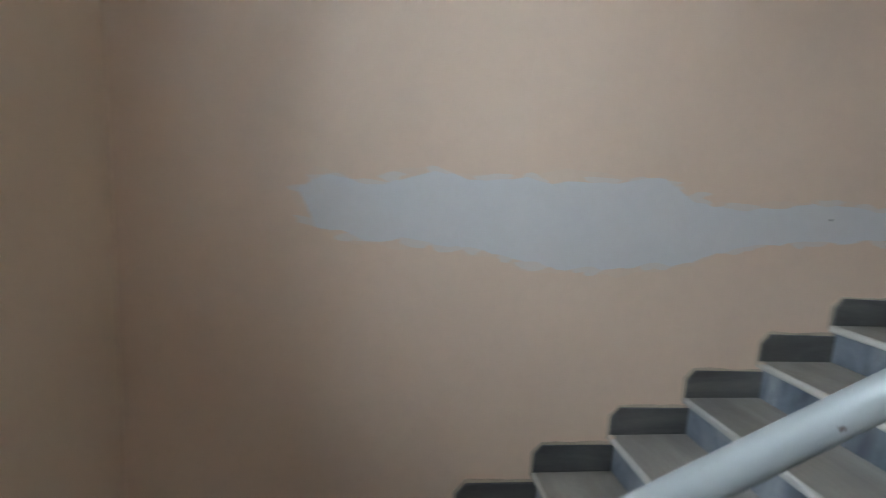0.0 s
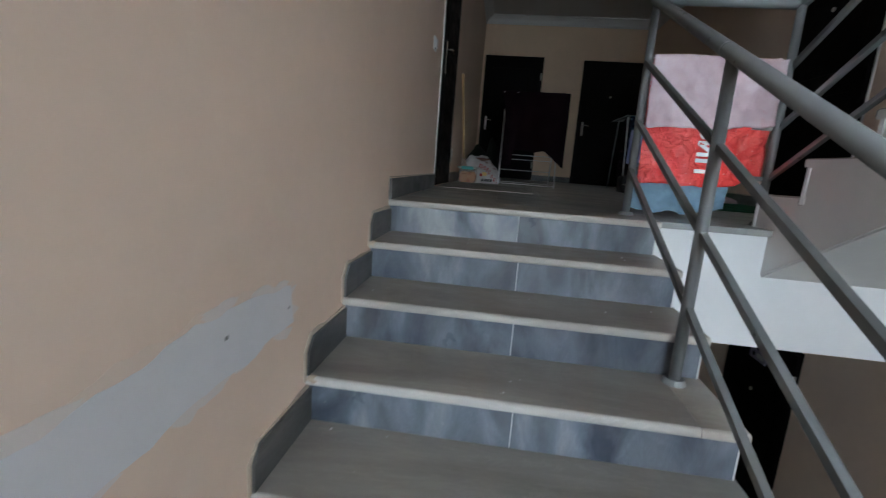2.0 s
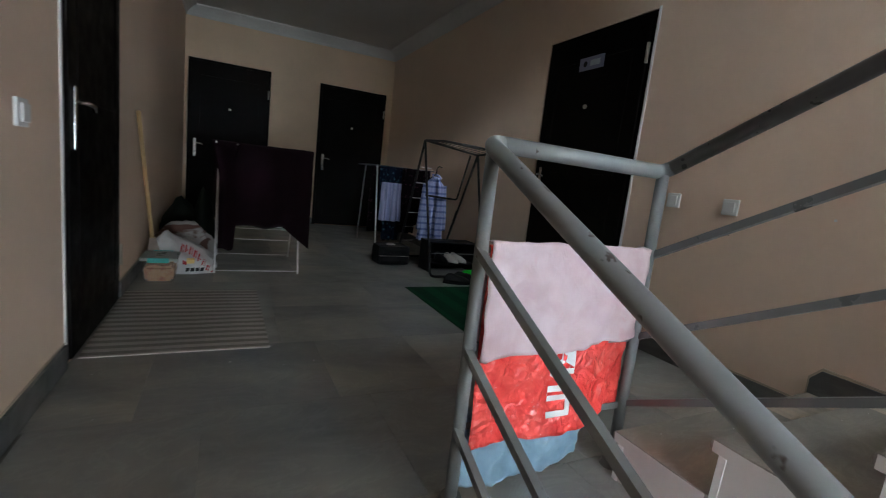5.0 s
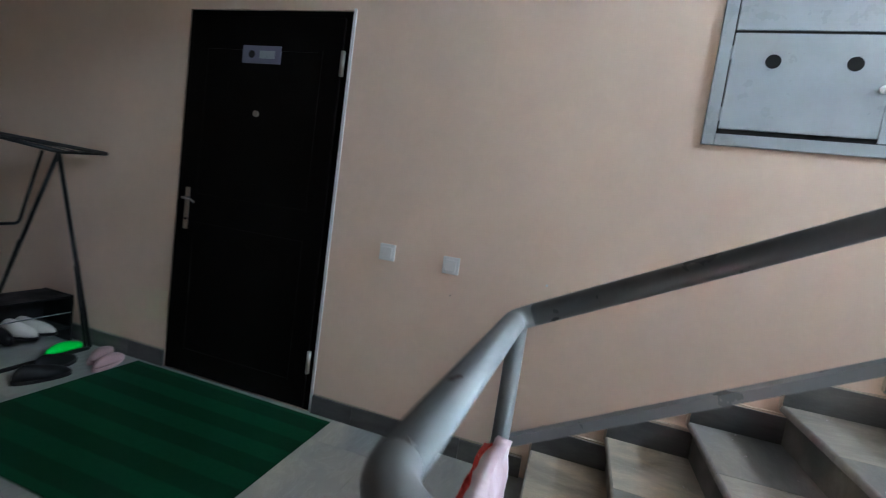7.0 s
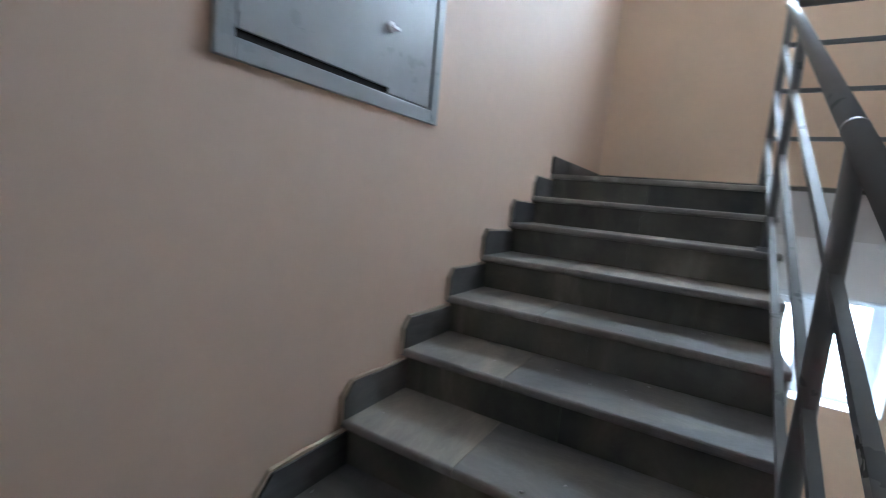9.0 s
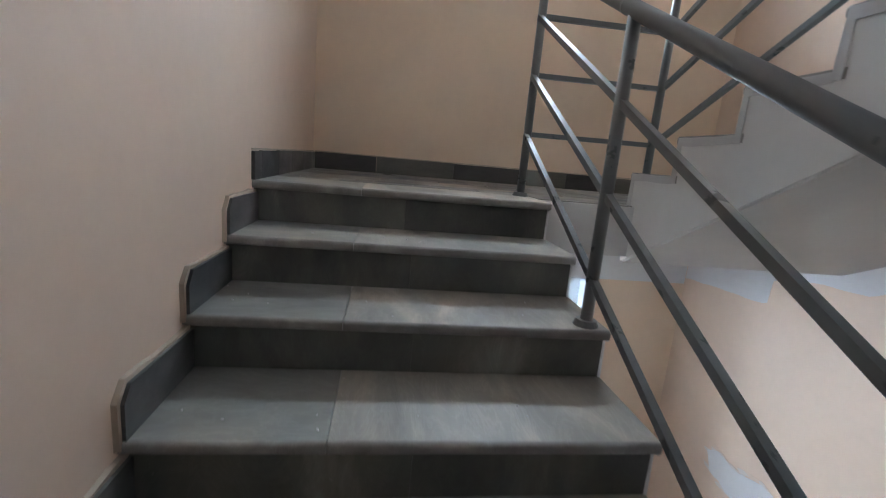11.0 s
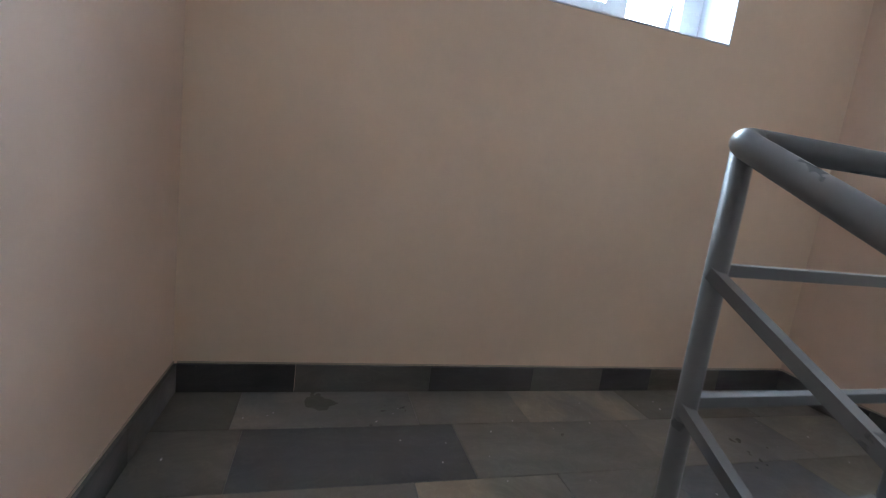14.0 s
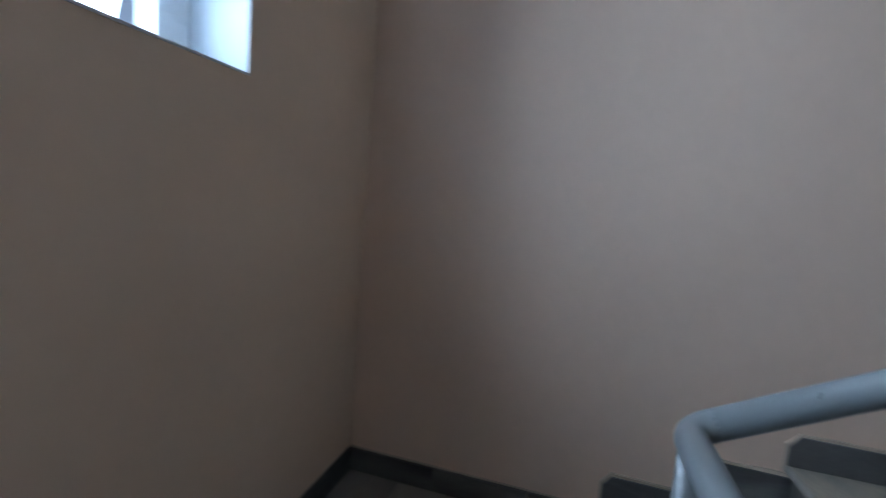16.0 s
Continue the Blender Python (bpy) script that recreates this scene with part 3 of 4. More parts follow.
railing("grey painted steel railing of the next flight up", 6, [(on(D, A + UP, -1.80), STOREY - 7 * RISE), (on(D, A + UP, -0.625), STOREY - 3 * RISE), (A + UP, STOREY)])
tagged(part("landing_upper", boxes((0, Y3 + 2.7 + 0.3, STOREY - 0.03, W, 1.6, STOREY)), FLOOR), "grey marble floor of the upper landing", "floor", kind="structure")


# ---- windows ----
def window(z):
    """Three-light white plastic window, deep in its reveal."""
    root = thing("window_1" if z > 1 else "window_2", "white plastic window with three lights in a deep white reveal", "window", None, "windows", "structure")
    y0, y1 = YE - 0.27, YE - 0.20
    h = WZ
    part("window_frame", boxes((WX0, y0, z, WX0 + 0.11, y1, z + h), (WX1 - 0.11, y0, z, WX1, y1, z + h), (WX0 + 0.11, y0, z, WX1 - 0.11, y1, z + 0.065),
                               (WX0 + 0.11, y0, z + h - 0.065, WX1 - 0.11, y1, z + h), (1.17, y0, z + 0.065, 1.205, y1, z + h - 0.065), (1.605, y0, z + 0.065, 1.64, y1, z + h - 0.065)), PVC, root)
    part("sash", boxes((1.207, y0 + 0.02, z + 0.067, 1.285, y1 + 0.018, z + h - 0.067), (1.525, y0 + 0.02, z + 0.067, 1.603, y1 + 0.018, z + h - 0.067),
                       (1.285, y0 + 0.02, z + 0.067, 1.525, y1 + 0.018, z + 0.125), (1.285, y0 + 0.02, z + h - 0.125, 1.525, y1 + 0.018, z + h - 0.067)), PVC, root, "white opening sash")
    for x0, x1, e in ((WX0 + 0.11, 1.17, 0.065), (1.285, 1.525, 0.125), (1.64, WX1 - 0.11, 0.065)):
        pane = part("pane", boxes((x0, y0 + 0.03, z + e, x1, y0 + 0.04, z + h - e)), GLASS, root)
        pane.visible_shadow = False
        for side in (x0, x1) if e > 0.1 else ():
            part("gasket", boxes((side - 0.003, y0 + 0.041, z + e, side + 0.003, y0 + 0.047, z + h - e)), GASKET, root, "grey rubber gasket")
    part("reveal", boxes((WX0, y1, z, WX0 + 0.004, YE + 0.002, z + h), (WX1 - 0.004, y1, z, WX1, YE + 0.002, z + h), (WX0 + 0.004, y1, z + h - 0.004, WX1 - 0.004, YE + 0.002, z + h)), REVEAL, root, "white painted reveal")
    part("window_sill", boxes((WX0 + 0.004, y1, z, WX1 - 0.004, YE + 0.004, z + 0.006)), PVC, root)


window(SILL)
window(SILL - STOREY)


# ---- doors ----
def metal_door(name, m, w, h, label, plate=False, hinge_left=True, handle_z=1.0):
    """Steel flat door; local x across, front towards +y, hinges at x = w where hinge_left is False."""
    root = thing(name, label, "door", m, "apartment doors", "structure")
    f = 0.055
    part("door_frame", boxes((0.003, -0.10, 0.0, f, -0.004, h - 0.003), (w - f, -0.10, 0.0, w - 0.003, -0.004, h - 0.003), (f, -0.10, h - f, w - f, -0.004, h - 0.003)), DOOR, root, "", False, 0.004)
    part("door_leaf", boxes((f - 0.018, -0.085, 0.012, w - f + 0.018, 0.012, h - f + 0.018)), DOOR, root, "", False, 0.006)
    part("door_back", boxes((0.0, -0.24, 0.0, w, -0.12, h)), BLACK, root)
    for x, z0, z1 in ((f + 0.09, 0.14, 0.9), (f + 0.09, 1.05, h - 0.2)):
        part("panel_bead", join(*[boxes(b) for b in ((x, 0.012, z0, w - x, 0.016, z0 + 0.012), (x, 0.012, z1 - 0.012, w - x, 0.016, z1), (x, 0.012, z0 + 0.012, x + 0.012, 0.016, z1 - 0.012), (w - x - 0.012, 0.012, z0 + 0.012, w - x, 0.016, z1 - 0.012))]), DOOR, root)
    hx = (w - f - 0.045) if hinge_left else (f + 0.045)
    sgn = -1 if hinge_left else 1
    part("handle_plate", boxes((hx - 0.018, 0.013, handle_z - 0.15, hx + 0.018, 0.021, handle_z + 0.09)), CHROME, root, "chrome handle plate", False, 0.003)
    part("door_handle", tube(bend([(hx, 0.02, handle_z + 0.03), (hx, 0.06, handle_z + 0.03), (hx + sgn * 0.075, 0.062, handle_z + 0.024), (hx + sgn * 0.095, 0.058, handle_z + 0.010)], 0.015), 0.008, 10), CHROME, root, "chrome lever handle", True)
    part("keyhole", disc(hx, 0.023, handle_z - 0.09, 0.008, 0.006, "y", 12), BLACK, root)
    part("peephole", disc(w / 2, 0.016, 1.53, 0.016, 0.014, "y", 16), BRASS, root, "round steel peephole")
    ex = 0.028 if hinge_left else w - 0.028
    for z in (0.27, 1.81):
        part("hinge", tube([(ex, 0.014, z - 0.06), (ex, 0.014, z + 0.06)], 0.011, 10), BRASS, root, "steel hinge", True)
    if plate:
        part("number_plate", boxes((w / 2 - 0.12, 0.013, 1.79, w / 2 + 0.12, 0.018, 1.88)), PLATE, root, "dim sign plate with unreadable marks", False, 0.001)
        part("sign_bar", boxes((w / 2 - 0.085, 0.0182, 1.815, w / 2 + 0.01, 0.0192, 1.855)), BOXGREY, root)
        part("sign_mark", disc(w / 2 + 0.06, 0.0187, 1.835, 0.02, 0.001, "y", 16), BLACK, root)
    return root


DARK = "black-brown steel apartment door, closed, with chrome handle"
metal_door("door_right", pose(W, DR[0], 0, 0, 0, 90), DR[1] - DR[0], DR[3], DARK + " and sign plate", True, True)
metal_door("door_left", pose(0, DL[1], 0, 0, 0, -90), DL[1] - DL[0], DL[3], DARK, False, True)
metal_door("door_far_left", pose(F1[1], FY, 0, 0, 0, 180), F1[1] - F1[0], F1[3], DARK, False, True)
metal_door("door_far_right", pose(F2[1], FY, 0, 0, 0, 180), F2[1] - F2[0], F2[3], DARK, False, True)
metal_door("door_lower_right", pose(W, DR[0], -STOREY, 0, 0, 90), DR[1] - DR[0], DR[3], DARK, True, True)
metal_door("door_lower_left", pose(0, DL[1], -STOREY, 0, 0, -90), DL[1] - DL[0], DL[3], DARK, False, True)
# thin white reveal of the right door
tagged(part("trim_door_right", boxes((W - 0.006, DR[0] - 0.016, 0.0, W + 0.03, DR[0], DR[3] + 0.008)), WHITE), "thin white plaster edge of the door opening", "trim", kind="structure")
tagged(part("trim_door_left", boxes((-0.03, DL[0] - 0.016, 0.0, 0.006, DL[0], DL[3] + 0.008)), WHITE), "thin pale plaster edge of the door opening", "trim", kind="structure")


# ---- switches and the meter box ----
def wall_switch(m, label):
    root = thing("light_switch", label, "switch", m, "light switches")
    part("plate", boxes((-0.041, 0.0, -0.041, 0.041, 0.012, 0.041)), PLASTIC, root, "", False, 0.004)
    part("rocker", boxes((-0.027, 0.012, -0.027, 0.027, 0.021, 0.027)), PLASTIC, root, "", False, 0.003)


wall_switch(pose(W, 1.048, 0.926, 0, 0, 90), "white plastic wall switch next to the door")
wall_switch(pose(W, 0.717, 0.917, 0, 0, 90), "white plastic wall switch near the stairs")
wall_switch(pose(0, 1.02, 0.95, 0, 0, -90), "white plastic bell switch beside the door")


def meter_box():
    """Flush steel electric cabinet; local x runs along the wall, front to +y."""
    w, h = 0.842, 0.92
    root = thing("electric_cabinet", "grey steel electric meter cabinet set in the wall", "electric box", pose(W, -1.067, 1.583, 0, 0.5, 90))
    b = 0.045
    part("frame", boxes((0, -0.02, 0, b, 0.014, h), (w - b, -0.02, 0, w, 0.014, h), (b, -0.02, 0, w - b, 0.014, b), (b, -0.02, h - b, w - b, 0.014, h)), BOXGREY, root, "", False, 0.003)
    # Black sheet close behind the doors paints the shade in their gaps.
    part("back", boxes((b - 0.002, -0.03, b - 0.002, w - b + 0.002, 0.003, h - b + 0.002)), BLACK, root)
    side = 0.235
    part("side_door", boxes((b + 0.004, -0.018, b + 0.005, b + side, 0.008, h - b - 0.005)), BOXGREY, root, "narrow plain steel door", False, 0.002)
    lower_door = part("lower_door", boxes((b + side + 0.004, -0.018, b + 0.020, w - b - 0.006, 0.012, 0.425)), BOXGREY, root, "steel door with two round peep windows", False, 0.002)
    upper_door = part("upper_door", boxes((b + side + 0.004, -0.018, 0.437, w - b - 0.006, 0.009, h - b - 0.005)), BOXGREY, root, "steel door with a warning sticker", False, 0.002)
    for x in (0.396, 0.652):
        part("meter_window", disc(x, 0.0125, 0.322, 0.026, 0.002, "y", 24), BLACK, lower_door, "round black meter window")
    for x, z, p in ((0.285 + b - 0.03, 0.235, lower_door), (0.19, 0.43, root), (0.30, 0.63, upper_door)):
        part("lock", join(disc(x, 0.015, z, 0.015, 0.014, "y", 20, 0.013), boxes((x - 0.030, 0.021, z - 0.004, x + 0.004, 0.030, z + 0.004))), LOCK, p, "small chrome lock")
    part("warning_sticker", prism([(0.425, 0.59), (0.50, 0.59), (0.4625, 0.655)], 0.0015, "y", 0.0092), YELLOW, upper_door, "yellow triangular warning sticker")
    part("warning_bolt", prism([(0.458, 0.60), (0.466, 0.612), (0.461, 0.614), (0.467, 0.632), (0.457, 0.614), (0.463, 0.612)], 0.001, "y", 0.0107), BLACK, upper_door)
    for z in (0.12, 0.35):
        part("hinge", tube([(w - b - 0.004, 0.012, z - 0.025), (w - b - 0.004, 0.012, z + 0.025)], 0.006, 8), BOXGREY, lower_door)


meter_box()


# ---- things in the corridor ----
STRIPEMAT = striped("striped_mat_cloth", (0.29, 0.27, 0.25), (0.56, 0.53, 0.49), "Y", 4.6)
GREENMAT = striped("green_turf", (0.003, 0.032, 0.013), (0.004, 0.052, 0.021), "X", 1.6)


def crumpled(name, base, second, blotch, rough, strength, scale, fleck):
    """Thin plastic film: broad creases, small wrinkles, soft blotches and pale flecks."""
    m = mat(name, base, rough)
    v = coords(m)
    col = ramp(m, noise_tex(m, v, 9, 4, 0.6, 0.5), [(0.35, base), (0.62, second)])
    soft = ramp(m, noise_tex(m, v, 6.5, 3, 0.55, 0.8), [(0.60, (0, 0, 0)), (0.72, (0.7, 0.7, 0.7))])
    col = mix(m, soft, col, blotch)
    pale_flecks = ramp(m, noise_tex(m, v, 55, 4, 0.7, 1.5), [(fleck, (0, 0, 0)), (fleck + 0.03, (0.9, 0.9, 0.9))])
    col = mix(m, pale_flecks, col, (0.85, 0.72, 0.70))
    cells = node(m, "ShaderNodeTexVoronoi", Scale=scale)
    cells.feature = "DISTANCE_TO_EDGE"
    warp = node(m, "ShaderNodeTexNoise", Scale=scale * 0.6, Detail=3.0)
    link(m, v, warp.inputs["Vector"])
    bent = mix(m, 0.16, v, warp.outputs["Color"])
    link(m, bent, cells.inputs["Vector"])
    edge = ramp(m, cells.outputs["Distance"], [(0.0, (1, 1, 1)), (0.35, (0, 0, 0))])
    height = mix(m, 0.45, edge, noise_tex(m, v, scale * 1.7, 4, 0.6, 1.0))
    return finish(m, col, None, height, strength, 0.012)


PINK = crumpled("pink_oilcloth", (0.53, 0.37, 0.40), (0.59, 0.455, 0.485), (0.56, 0.28, 0.29), 0.30, 0.45, 7, 0.74)
RED = crumpled("red_plastic_bag", (0.60, 0.03, 0.028), (0.72, 0.07, 0.06), (0.70, 0.16, 0.13), 0.24, 0.85, 17, 0.66)
JEANS = cloth("blue_denim", (0.13, 0.22, 0.30), 300, 0.9, (0.20, 0.31, 0.39))
MAROON = cloth("dark_maroon_blanket", (0.0055, 0.002, 0.0034), 200, 0.95, (0.009, 0.0034, 0.0055), 0.0, 0.05)
SHIRT = striped("blue_striped_shirt", (0.15, 0.19, 0.38), (0.33, 0.37, 0.60), "Z", 5.0, 0.85, 0.10, 0.40)
SHIRT2 = striped("pale_blue_shirt", (0.36, 0.40, 0.66), (0.48, 0.52, 0.78), "X", 7.0)


def flowered(name, base, spot, scale, amount):
    """Dark cloth with scattered pale flowers."""
    m = mat(name, base, 0.95)
    m.node_tree.nodes["Principled BSDF"].inputs["Specular IOR Level"].default_value = 0.1
    v = coords(m)
    cells = node(m, "ShaderNodeTexVoronoi", Scale=scale)
    link(m, v, cells.inputs["Vector"])
    dots = ramp(m, cells.outputs["Distance"], [(amount, (1, 1, 1)), (amount + 0.12, (0, 0, 0))])
    some = ramp(m, noise_tex(m, v, scale * 0.4, 2, 0.5), [(0.45, (0, 0, 0)), (0.55, (1, 1, 1))])
    col = mix(m, mix(m, 1.0, dots, some, "MULTIPLY"), base, spot)
    return finish(m, col, None, noise_tex(m, v, 200, 2, 0.6), 0.4, 0.002)


PATTERN = flowered("dark_patterned_cloth", (0.010, 0.006, 0.009), (0.075, 0.035, 0.055), 26, 0.2)
DARKBLUE = flowered("dark_blue_cloth", (0.006, 0.012, 0.028), (0.045, 0.11, 0.17), 22, 0.25)
HEAP = cloth("dark_green_plastic", (0.006, 0.009, 0.007), 30, 0.7, (0.013, 0.017, 0.012), 0.0, 0.15)
WOOD = worn("pale_wood", (0.50, 0.33, 0.16), 0.6, 0.0, (0.3, 0.2, 0.1), 0.75, 20)
WHITEMETAL = worn("white_enamelled_wire", (0.84, 0.84, 0.84), 0.25, 0.0, (0.4, 0.38, 0.36), 0.8, 30)
BLACKMETAL = worn("black_painted_tube", (0.009, 0.009, 0.010), 0.4, 0.0, (0.03, 0.03, 0.03), 0.8, 30, 0.25)
SACK = cloth("white_woven_sack", (0.48, 0.47, 0.46), 90, 0.5, (0.62, 0.61, 0.60))
BROWNSACK = cloth("pale_brown_sack", (0.20, 0.13, 0.10), 90, 0.6, (0.34, 0.26, 0.22))
TWOTONE = mat("white_and_brown_sackcloth", (0.5, 0.48, 0.46), 0.6)
tv = coords(TWOTONE, (2.0, 2.0, 6.0))
finish(TWOTONE, ramp(TWOTONE, noise_tex(TWOTONE, tv, 1.4, 3, 0.5, 0.5), [(0.50, (0.52, 0.50, 0.49)), (0.54, (0.17, 0.08, 0.06)), (0.63, (0.20, 0.10, 0.08)), (0.67, (0.48, 0.46, 0.44))]), None, noise_tex(TWOTONE, tv, 20, 4, 0.6), 0.5, 0.006)
FLOURWHITE = mat("bright_print", (0.75, 0.55, 0.20), 0.5)
REDINK = mat("red_print", (0.36, 0.008, 0.014), 0.5)
TUBCLEAR = worn("cloudy_plastic", (0.33, 0.35, 0.31), 0.3, 0.0, (0.5, 0.48, 0.45), 0.75, 16)
TUBSIDE = mat("clear_plastic", (0.55, 0.48, 0.42), 0.25)
TUBSIDE.node_tree.nodes["Principled BSDF"].inputs["Alpha"].default_value = 0.30
CRUMBS = worn("brown_dry_food", (0.52, 0.25, 0.11), 0.8, 0.0, (0.36, 0.09, 0.035), 0.55, 34)
TEAL = mat("turquoise_plastic", (0.02, 0.30, 0.27), 0.35)
LEATHER = worn("black_leather", (0.007, 0.007, 0.008), 0.5, 0.0, (0.02, 0.02, 0.02), 0.8, 20, 0.2)
NEON = mat("bright_green_plastic", (0.01, 0.85, 0.06), 0.4)
PALE = worn("pale_pink_rubber", (0.42, 0.28, 0.29), 0.6)
SHOEWHITE = worn("off_white_canvas", (0.55, 0.52, 0.48), 0.7)


def sheet(nu, nv, place, thick=0.004):
    """A grid of cloth, place(u, v) for u, v from 0 to 1, with a thickness."""
    bm = bmesh.new()
    rows = [[bm.verts.new(place(i / nu, j / nv)) for i in range(nu + 1)] for j in range(nv + 1)]
    for j in range(nv):
        for i in range(nu):
            bm.faces.new((rows[j][i], rows[j][i + 1], rows[j + 1][i + 1], rows[j + 1][i]))
    bmesh.ops.recalc_face_normals(bm, faces=bm.faces)
    bmesh.ops.solidify(bm, geom=bm.faces[:], thickness=thick)
    return bm


def wob(u, v, s=0.0, scale=3.0):
    return noise.noise(Vector((u * scale + s, v * scale, s * 1.7)))


def doormat(name, x0, y0, x1, y1, material, label, category, skew=0.0):
    bm = sheet(24, 24, lambda u, v: (x0 + (x1 - x0) * u + skew * v, y0 + (y1 - y0) * v, 0.006 + 0.002 * wob(u, v, 2)), 0.004)
    return tagged(part(name, bm, material), label, category)


doormat("door_mat", 0.02, 1.47, 0.765, 2.52, STRIPEMAT, "grey and beige striped cloth mat before an apartment door", "rug", -0.01)
doormat("turf_mat", 1.865, 1.225, 2.83, 2.56, GREENMAT, "dark green artificial turf mat before an apartment door", "rug", 0.01)


# cloths that hang on the bars across the stair well
def hung(name, material, label, x0, x1, top, low, y, seed, back=0.12, slant=0.0, crumple=0.008, corner=0.0, free=9.0):
    """Cloth over a bar; slant: shorter towards x1; corner: the last third tucked up; free: below this height it creases more."""
    def place(u, v):
        x = x0 + (x1 - x0) * u
        length = top - low - slant * u - corner * max(0.0, u - 0.68) / 0.32 + 0.014 * wob(u, 0.3, seed, 6) + 0.006 * wob(u, 0.7, seed, 19)
        s = v * (length + back)
        if s < back:
            yy, z = y + 0.016, top - (back - s)
        else:
            yy, z = y - 0.016, top - (s - back)
        loose = 1.0 if z > free else 2.1
        yy += loose * (crumple * wob(u, v, seed, 4) + crumple * 0.5 * wob(u, v, seed + 5, 13))
        if z < free < 5:
            yy += 0.007 * abs(wob(u, v, seed + 9, 9)) - 0.004
        return (x + 0.004 * wob(v, u, seed + 2, 6), yy, z + 0.004 * wob(u, v, seed + 3, 5))
    return tagged(part(name, sheet(56, 56, place, 0.002), material, None, "", True), label, "laundry")


def drape(mesh, ob, gap):
    """Lay a flat mesh that faces -y on the front of another one."""
    tree = BVHTree.FromPolygons([ob.matrix_world @ v.co for v in ob.data.vertices], [p.vertices[:] for p in ob.data.polygons])
    for v in mesh.vertices:
        at = tree.ray_cast(Vector((v.co.x, v.co.y - 0.5, v.co.z)), Vector((0, 1, 0)))[0]
        if at:
            v.co.y = at.y - gap


ybar = 0.263
hung("oilcloth", PINK, "pale pink oilcloth hung over the rail bar", A.x + 0.03, B.x - 0.03, 0.757, 0.425, ybar - 0.014, 1.0, 0.30, 0.01, 0.008, 0.03)
red_bag = hung("plastic_bag", RED, "creased red plastic bag hung under the pink oilcloth", A.x + 0.030, B.x - 0.035, 0.745, 0.165, ybar, 2.0, 0.28, 0.0, 0.008, 0.07, 0.41)


def writing(text, size, m, material, parent, name="letters", bold=0.0):
    c = bpy.data.curves.new(name, "FONT")
    c.body, c.size, c.extrude, c.align_x, c.offset = text, size, 0.0, "CENTER", bold
    tmp = new("tmp_text", c)
    bpy.context.view_layer.update()
    mesh = bpy.data.meshes.new_from_object(tmp)
    bpy.data.objects.remove(tmp)
    mesh.transform(m)
    drape(mesh, parent, 0.005)
    mesh.materials.append(material)
    ob = new(name, mesh)
    ob.parent = parent
    return ob


writing("\u0426\u0418\u042f", 0.110, Matrix.Translation((1.508, ybar - 0.032, 0.338)) @ Euler((radians(90), radians(-90), 0)).to_matrix().to_4x4(), PLASTIC, red_bag, "letters", 0.004)
hung("jeans", JEANS, "blue denim trousers hung on the lowest rail bar", A.x + 0.025, A.x + 0.46, 0.262, 0.035, ybar + 0.014, 4.0, 0.16, -0.015, 0.009, 0.05)


def clothes_horse():
    root = thing("drying_rack", "white wire drying rack standing on the corridor floor", "drying rack", None, "drying racks")
    for y0, y1 in ((3.03, 3.40), (3.72, 3.36)):
        for x in (0.485, 1.10):
            part("leg", tube([(x, y0, 0.0), (x, y1, 0.97)], 0.0065, 10), WHITEMETAL, root, "", True)
    for y, z in ((3.03, 0.02), (3.16, 0.34), (3.72, 0.02), (3.60, 0.30), (3.66, 0.17), (3.38, 0.96)):
        part("rung", tube([(0.485, y, z), (1.10, y, z)], 0.0042, 8), WHITEMETAL, root, "", True)
    for y in (2.98, 3.12, 3.26, 3.52, 3.66, 3.80):
        part("wire", tube([(0.47, y, 0.985), (1.13, y, 0.985)], 0.004, 8), WHITEMETAL, root, "", True)
    part("wing_frame", tube([(0.47, 2.97, 0.985), (0.47, 3.81, 0.985)], 0.007, 8), WHITEMETAL, root, "", True)
    part("wing_frame", tube([(1.13, 2.97, 0.985), (1.13, 3.81, 0.985)], 0.007, 8), WHITEMETAL, root, "", True)

    def place(u, v):
        x = 0.44 + 0.72 * u
        if u < 0.24:
            drop = 0.80 + 0.02 * wob(u, 0, 3, 9)
        else:
            drop = 0.62 + 0.03 * wob(u, 0.0, 9, 5) + 0.16 * max(0.0, (u - 0.70) / 0.30) ** 1.3
        flat, back = 0.82, 0.45
        s = v * (drop + flat + back)
        if s < drop:
            y, z = 2.962 - 0.01 * wob(u, v, 4, 5), 1.0 - (drop - s)
        elif s < drop + flat:
            y, z = 2.965 + (s - drop), 1.0 + 0.006 * wob(u, v, 6, 5)
        else:
            y, z = 3.80 + 0.01 * wob(u, v, 8, 5), 1.0 - (s - drop - flat)
        if s < drop and u < 0.24:
            x += 0.06 * min(1.0, (1.0 - z) / 0.25) * (1 - u / 0.24)
        return (x + 0.006 * wob(u, v, 1, 7), y + 0.012 * math.sin(u * 19) * (1 if s < drop else 0), z)
    tagged(part("blanket", sheet(44, 60, place, 0.006), MAROON, None, "", True), "dark maroon blanket spread over the drying rack", "laundry")


clothes_horse()


